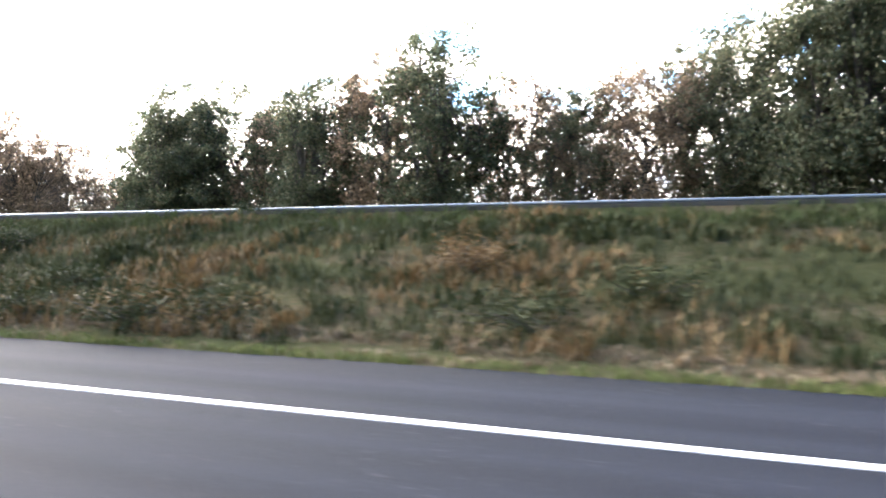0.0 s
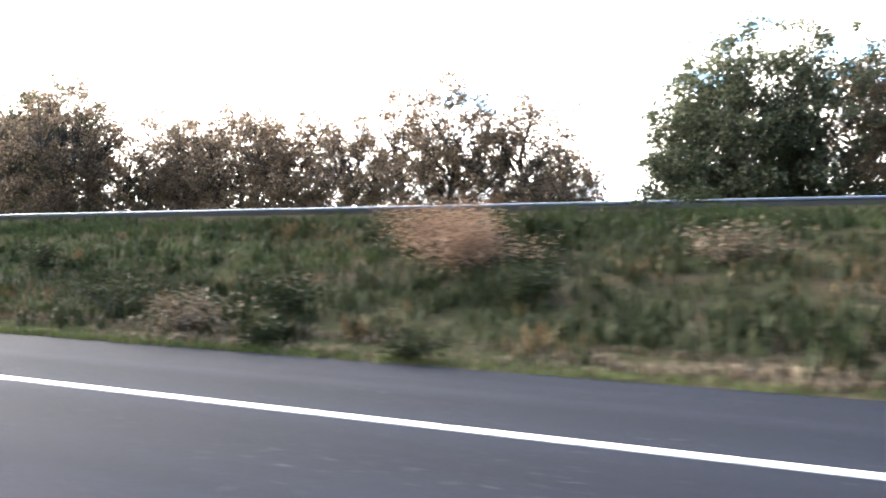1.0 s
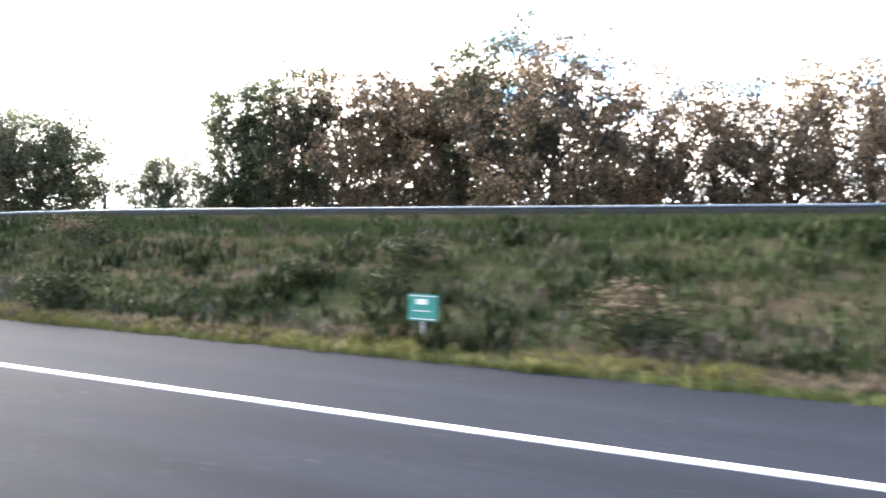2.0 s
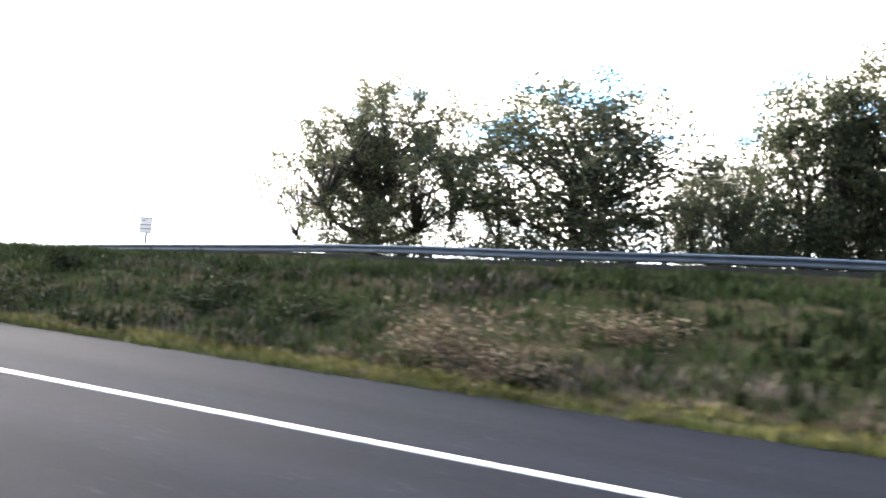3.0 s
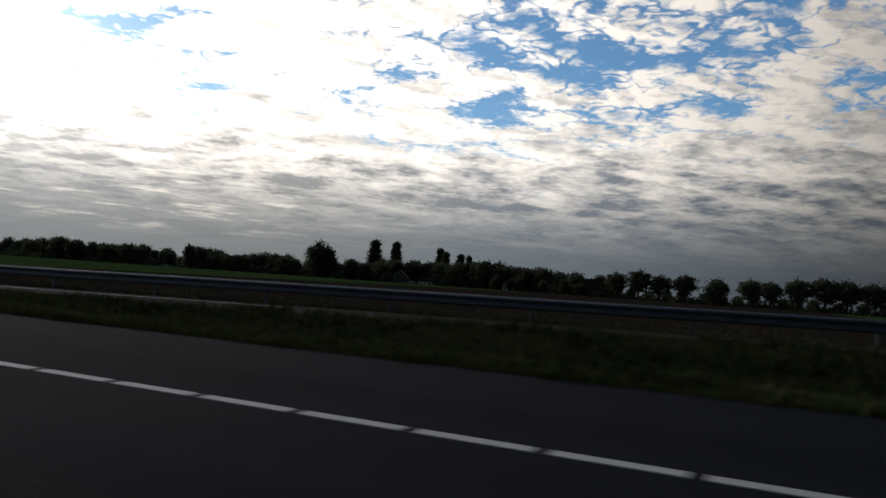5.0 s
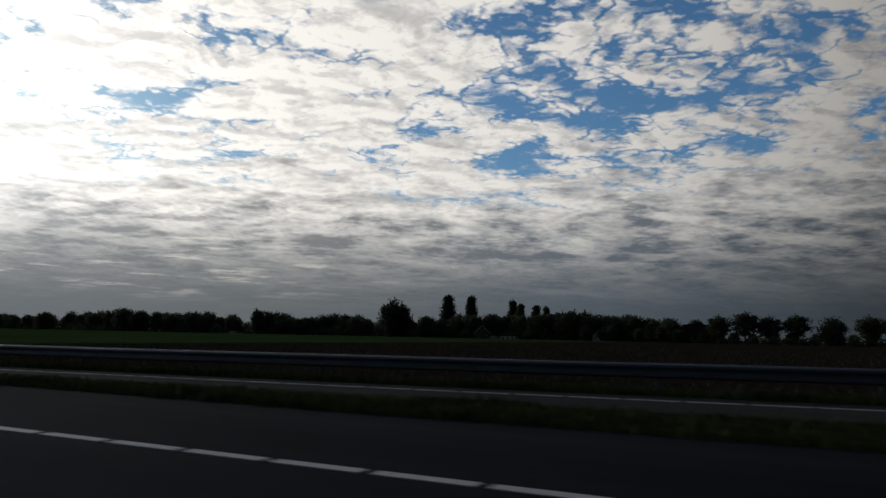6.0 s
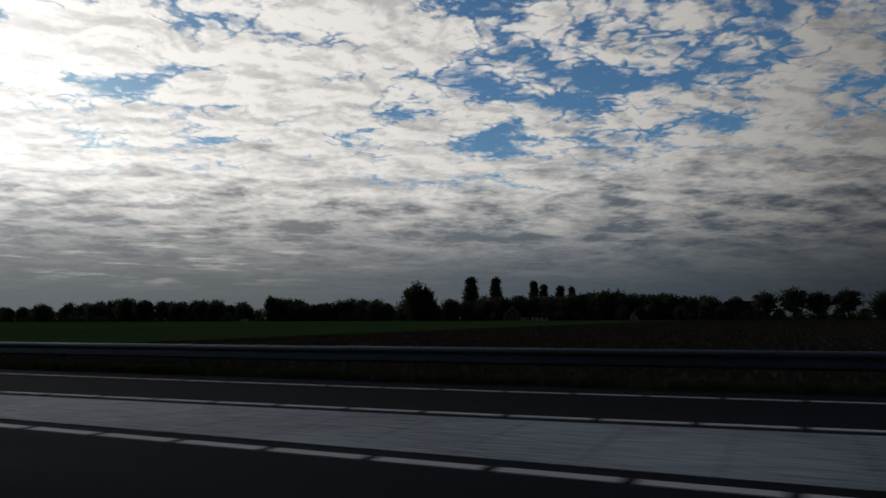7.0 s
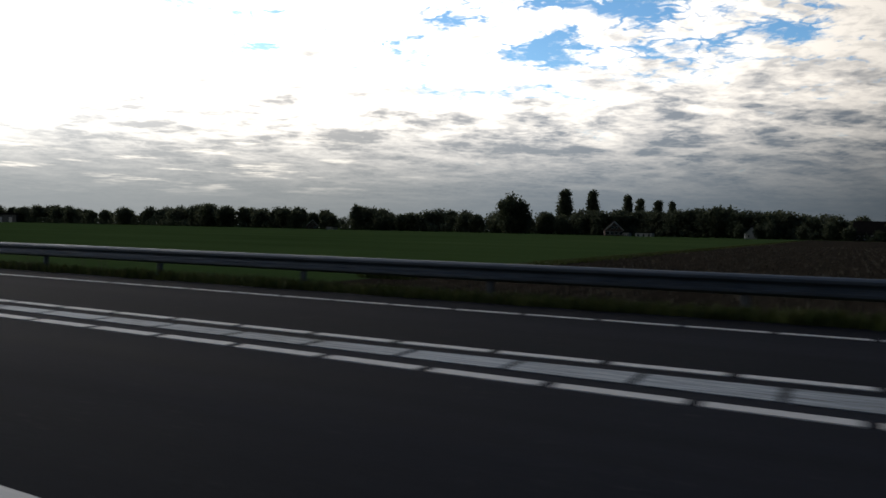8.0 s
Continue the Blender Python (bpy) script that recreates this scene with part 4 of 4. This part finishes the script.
def build_houses():
    gable_house(404.8, 443.8, 22, 10.5, 12, 3.4, 8.4, BRICK_WALL, "brick gabled house with white windows before the tree line",
                [(-3.9, 1.6, 2.2, 2.0), (-1.3, 1.6, 2.0, 2.0), (1.4, 1.6, 2.0, 2.0), (3.9, 1.6, 2.2, 2.0), (-1.1, 5.0, 1.6, 1.5), (1.1, 5.0, 1.6, 1.5)], trim=True)
    gable_house(653.6, 463.2, 40, 9.0, 11, 2.6, 7.4, BRICK_WALL, "small brick gabled cottage with white trim at the field edge", [(-2.2, 1.4, 1.8, 1.6), (2.2, 1.4, 1.8, 1.6), (0, 4.4, 1.2, 1.2)], trim=True)
    gable_house(325.9, 437.6, 10, 6.5, 9, 3.2, 6.5, WHITE_WALL, "white cottage half hidden among dark trees", [(-1.6, 1.5, 1.2, 1.4), (1.6, 1.5, 1.2, 1.4)])
    # long farmhouse, its eave side towards the road
    gable_house(268.0, 433.1, 90, 10.0, 17.0, 3.6, 10.0, DARK_BRICK, "long brick farmhouse with a dark tiled roof and chimney", [])
    for s, y, w, h, mat, text in ((385.2, 442.2, 10.0, 2.5, WHITE_WALL, "long low white shed beside the house"), (396.2, 443.1, 4.0, 2.5, WHITE_WALL, "small pale outbuilding beside the house"),
                                  (632.7, 461.5, 7.0, 2.6, WHITE_WALL, "low white shed at the field edge"), (1138.4, 501.0, 62.0, 10.5, DARK_SHED, "large dark barn at the end of the field")):
        shed = empty("shed", pose(-s, y, surface_z(s, y)), text, "shed")
        part("wall", box(-w / 2, w / 2, -3, 3, -0.3, h * 0.82), mat, shed)
        part("roof", box(-w / 2 - 0.4, w / 2 + 0.4, -3.5, 3.5, h * 0.82 + 0.003, h), ROOF, shed, "dark roof")
        for k in range(3):
            x = (-0.32 + 0.32 * k) * w
            part("door", box(x - w * 0.05, x + w * 0.05, -3.06, -3.004, 0, h * 0.55), PANE if mat is WHITE_WALL else WHITE_WALL, shed)
    # windows of the farmhouse's long side
    farm = [o for o in scene.objects if o.type == "EMPTY" and "farmhouse" in o.get("label", "")][0]
    for k in range(5):
        x = -6.4 + 3.2 * k
        win = part("window", box(-5.08, -5.003, x - 0.8, x + 0.8, 0.9, 2.9), FRAME, farm, "white window frame")
        part("pane", box(-5.10, -5.081, x - 0.62, x + 0.62, 1.1, 2.7), PANE, win)


# ---- grass and weeds ----
def blades(name, spots, mat, label, category, rng, count, height, width, lean):
    """Tufts of bent, tapering blades at the given (s, y, scale) spots, as one mesh."""
    base = np.array([(-s, y, surface_z(s, y)) for s, y, _ in spots])
    scale = np.repeat(np.array([q[2] for q in spots]), count)
    n = len(spots) * count
    c = np.repeat(base, count, axis=0) + rng.normal(size=(n, 3)) * np.array((0.09, 0.07, 0.0))
    turn = rng.uniform(0, 2 * np.pi, n)
    out = np.stack((np.cos(turn), np.sin(turn), np.zeros(n)), 1)
    side = np.stack((-np.sin(turn), np.cos(turn), np.zeros(n)), 1)
    h = (height * scale * rng.uniform(0.5, 1.3, n))[:, None]
    w = (width * scale * rng.uniform(0.6, 1.3, n))[:, None]
    tilt = (lean * rng.uniform(0.1, 1.2, n))[:, None]
    up = np.array((0, 0, 1.0))
    low = c - up * 0.03
    mid = c + up * h * 0.6 + out * h * tilt * 0.35
    tip = c + up * h * (1 - 0.25 * tilt) + out * h * tilt
    v = np.stack((low - side * w, low + side * w, mid + side * w * 0.8, mid - side * w * 0.8, tip), 1).reshape(-1, 3)
    me = bpy.data.meshes.new(name)
    me.vertices.add(len(v))
    me.vertices.foreach_set("co", v.ravel())
    k = np.arange(n)[:, None] * 5
    loops = np.concatenate((k + 0, k + 1, k + 2, k + 3, k + 3, k + 2, k + 4), 1).ravel()
    me.loops.add(7 * n)
    me.loops.foreach_set("vertex_index", loops)
    me.polygons.add(2 * n)
    start = np.stack((np.arange(n) * 7, np.arange(n) * 7 + 4), 1).ravel()
    me.polygons.foreach_set("loop_start", start)
    me.update(calc_edges=True)
    me.materials.append(mat)
    return tagged(new(name, me), label, category, kind="stuff")


def scatter(rng, n, s0, s1, a, b, keep):
    """n spots between the side limits a(s) and b(s), thinned by keep(s, u) from 0 to 1."""
    out = []
    for _ in range(n):
        s = rng.uniform(s0, s1)
        u = rng.random()
        lo, hi = a(s), b(s)
        k = keep(s, u)
        if hi > lo and rng.random() < k:
            out.append((s, lo + (hi - lo) * u, 0.6 + 0.7 * k))
    return out


def patch(s, u, seed, scale=0.09):
    return 0.5 + 0.5 * noise.noise((s * scale, u * 1.6, seed)) + 0.3 * noise.noise((s * scale * 4, u * 4, seed + 3))


def build_grass():
    rng, nr = random.Random(17), np.random.default_rng(17)
    foot, crest = (lambda s: shoulder(s) + 0.05), (lambda s: crest_y(s) + 0.3)
    slope = lambda f, t: (lambda s: shoulder(s) + f * (crest_y(s) - shoulder(s)), lambda s: shoulder(s) + t * (crest_y(s) - shoulder(s)))
    tall = (lambda s: min(1.0, max(0.45, (250 - s) / 130)))
    a, b = slope(0.11, 1.02)
    spots = [(s, y, k * tall(s)) for s, y, k in scatter(rng, 42000, -28, 231, a, b, lambda s, u: 0.35 + 0.6 * patch(s, u, 1.0))]
    green = lambda q: q[0] + 14 * noise.noise((q[0] * 0.08, q[1] * 0.4, 4)) > 46
    blades("bank_grass", [q for q in spots if green(q)], CREST, "dark green uneven grass on the lower end of the embankment", "grass", nr, 6, 0.24, 0.014, 1.15)
    spots = [q for q in spots if not green(q)]
    blades("slope_grass", spots, BLADE, "long uneven green grass on the embankment", "grass", nr, 6, 0.28, 0.014, 1.15)
    a, b = slope(0.05, 1.02)
    spots = [(s, y, k * tall(s)) for s, y, k in scatter(rng, 30000, -28, 231, a, b, lambda s, u: max(0.0, patch(s, 2 * u, 7.0, 0.40) * 1.9 - 0.85))]
    blades("weeds", spots, WEED, "dark leafy weeds on the embankment", "weeds", nr, 7, 0.34, 0.03, 1.0)
    a, b = slope(0.07, 1.0)
    brown = along((-30, 0.85), (-4, 1.0), (4, 1.3), (18, 1.3), (27, 0.95), (42, 0.95), (60, 0.95), (110, 1.15), (150, 0.85), (175, 0.55), (231, 0.4))
    spots = [(s, y, k * tall(s)) for s, y, k in scatter(rng, 30000, -28, 231, a, b, lambda s, u: max(0.0, brown(s) * patch(s, 2 * u, 13.0, 0.33) * 1.7 - 0.85 + 0.5 * max(0, 0.3 - u)))]
    rust = [q for q in spots if q[0] + 12 * noise.noise((q[0] * 0.1, q[1], 0)) < 52]
    spots = [q for q in spots if q[0] + 12 * noise.noise((q[0] * 0.1, q[1], 0)) >= 52]
    blades("dead_weeds", rust, RUST, "rust brown dead weeds and grass on the embankment", "weeds", nr, 7, 0.34, 0.016, 1.15)
    blades("dry_grass", spots, DRY, "bleached brown dry grass patches on the embankment", "grass", nr, 6, 0.32, 0.013, 1.15)
    spots = scatter(rng, 14000, -28, 231, lambda s: shoulder(s) - 0.02, lambda s: shoulder(s) + 0.36, lambda s, u: (0.2 + 0.8 * patch(s, u, 21.0, 0.25)) * (1 - 0.75 * u))
    blades("verge_grass", [(s, y, k * 0.8) for s, y, k in spots], LUSH, "short bright green verge grass along the asphalt", "grass", nr, 7, 0.16, 0.010, 0.9)
    spots = scatter(rng, 11000, 70, 231, lambda s: shoulder(s), lambda s: shoulder(s) + 0.75, lambda s, u: max(0.0, patch(s, 2 * u, 23.0, 0.5) * 1.7 - 0.30))
    blades("fresh_grass", [(s, y, k * 0.9) for s, y, k in spots if s > 160], LUSH, "fresh green grass tufts between the carriageways", "grass", nr, 8, 0.17, 0.011, 0.9)
    blades("verge_tufts", [(s, y, k * 0.8) for s, y, k in spots if s <= 160], YELLOW, "yellowish green grass tufts along the asphalt", "grass", nr, 8, 0.17, 0.011, 0.9)
    spots = scatter(rng, 16000, -28, 231, lambda s: shoulder(s) + 0.22, lambda s: shoulder(s) + 1.25, lambda s, u: max(0.0, patch(s, u, 31.0, 0.2) * 1.8 - 0.35) * (1 if s < 135 else 0.25))
    blades("straw", [(s, y, k * 0.7) for s, y, k in spots], STRAW, "flattened pale straw at the foot of the bank", "grass", nr, 7, 0.15, 0.014, 1.6)
    a, b = slope(0.84, 1.04)
    spots = scatter(rng, 10000, -28, 138, a, b, lambda s, u: 0.25 + 0.7 * patch(s, u, 37.0, 0.15))
    blades("crest_grass", [(s, y, k * tall(s)) for s, y, k in spots], CREST, "fresh green grass along the top of the bank", "grass", nr, 7, 0.26, 0.012, 0.6)
    spots = scatter(rng, 6500, 150, 231, lambda s: shoulder(s), lambda s: crest_y(s), lambda s, u: 0.3 + 0.6 * patch(s, 2 * u, 47.0, 0.4))
    blades("median_grass", [(s, y, k * 0.8) for s, y, k in spots], LUSH, "green grass on the strip between carriageway and slip road", "grass", nr, 7, 0.18, 0.012, 0.8)
    # behind the crest and round the guard rail
    spots = scatter(rng, 9000, 176, 330, lambda s: ramp_line(s) + 1.12, lambda s: rail_y(s) + 2.6, lambda s, u: 0.4 + 0.5 * patch(s, u, 41.0, 0.2))
    blades("rail_grass", [(s, y, k * 0.8) for s, y, k in spots], BLADE, "rough grass growing round the guard rail posts", "grass", nr, 8, 0.24, 0.010, 0.8)
    spots = scatter(rng, 9000, 205, 330, lambda s: ramp_line(s) + 1.12, lambda s: ramp_line(s) + (1.75 if s < 285 else 2.6), lambda s, u: (0.3 + 0.7 * patch(s, u, 43.0, 0.4)) * (1 - 0.5 * u))
    blades("rail_verge", spots, LUSH, "dense green grass edging the asphalt before the guard rail", "grass", nr, 9, 0.22, 0.012, 0.7)
    spots = scatter(rng, 900, 176, 330, lambda s: rail_y(s) - 0.8, lambda s: rail_y(s) + 2.0, lambda s, u: max(0.0, patch(s, u, 51.0, 0.3) - 0.35))
    blades("rail_weeds", spots, DRY, "thin dry weed stalks behind the guard rail", "weeds", nr, 3, 0.55, 0.006, 0.35)
    # stubble on the ploughed field
    spots = []
    margin = [(rng.gauss(296.0, 0.5), 26 + 300 * rng.random() ** 1.5, 1.0) for _ in range(5000)]
    blades("field_margin", margin, LUSH, "grassy strip between green field and ploughed field", "grass", nr, 5, 0.22, 0.03, 0.8)
    for _ in range(18000):
        s, y = rng.uniform(170, 295), 14 + 150 * rng.random() ** 1.7
        s = round(s / 0.75) * 0.75 + rng.uniform(-0.06, 0.06)
        spots.append((s, max(y, rail_y(s) + 3.5), 1.0))
    blades("stubble", spots, STUBBLE, "cut maize stubble in rows on the ploughed field", "stubble", nr, 3, 0.22, 0.02, 0.5)


def shrub(name, s, y, w, h, mat, label, seed, leaves=900, size=0.10):
    nr, rng = np.random.default_rng(seed), random.Random(seed)
    thing = empty(name, pose(-s, y, surface_z(s, y) - 0.03), label, "shrub", "shrubs on the bank")
    verts, faces, tips = [], [], []
    for i in range(14):
        end = Vector((rng.gauss(0, w * 0.28), rng.gauss(0, w * 0.2), h * rng.uniform(0.35, 1.0)))
        mid = end * 0.5 + Vector((0, 0, 0.1 * h))
        limb(verts, faces, [Vector((0, 0, 0)), mid, end], [0.014, 0.010, 0.004], 4)
        tips += [end, mid.lerp(end, 0.5), mid]
    me = bpy.data.meshes.new("woody_base")
    me.from_pydata([tuple(v) for v in verts], [], faces)
    me.materials.append(BARK)
    ob = new("woody_base", me)
    ob.parent = thing
    me = leaf_mesh("leaves", [tuple(t) for t in tips], [size] * len(tips), nr, mat, leaves // len(tips), [w * 0.13] * len(tips))
    ob = new("leaves", me)
    ob.parent = thing


def build_shrubs():
    shrub("shrub", 41.1, 14.0, 2.6, 0.95, PINK_DRY, "reddish brown dry shrub near the top of the bank", 61, 7000, 0.05)
    shrub("shrub", 40.1, 12.9, 1.9, 1.0, PINK_DRY, "reddish brown dry shrub near the top of the bank", 62, 4000, 0.05)
    rng = random.Random(9)
    for k in range(92):
        s = -24 + k * 2.2 + rng.uniform(-1.5, 1.5)
        if s > 150:
            break
        u = rng.uniform(0.08, 0.8)
        y = shoulder(s) + u * (crest_y(s) - shoulder(s))
        dry = rng.random() < 0.2
        shrub("shrub", s, y, rng.uniform(1.0, 2.3), rng.uniform(0.35, 0.80), (RUST if s < 34 else STRAW) if dry else WEED, "faded brown seed-headed shrub on the bank" if dry else "low dark green bramble shrub on the bank", 100 + k, 900, 0.075)
    for s, y in ((39.0, 8.4), (41.5, 8.5), (30.5, 8.35)):
        shrub("shrub", s, y, 0.7, 0.4, WEED, "low dark green bramble shrub beside the asphalt", int(s * 10), 350, 0.08)
    for s, y in ((37.0, 23.0), (38.3, 22.9), (17.5, 23.2)):
        shrub("shrub", s, y, 1.6, 1.0, WEED, "low green bush overgrowing the guard rail", int(s * 10), 600, 0.10)


build_guard_rail()
build_distance_sign()
build_panel_sign()
build_marker_post()
build_cabinet()
build_litter()
build_near_trees()
build_far_trees()
build_houses()
build_shrubs()
build_grass()
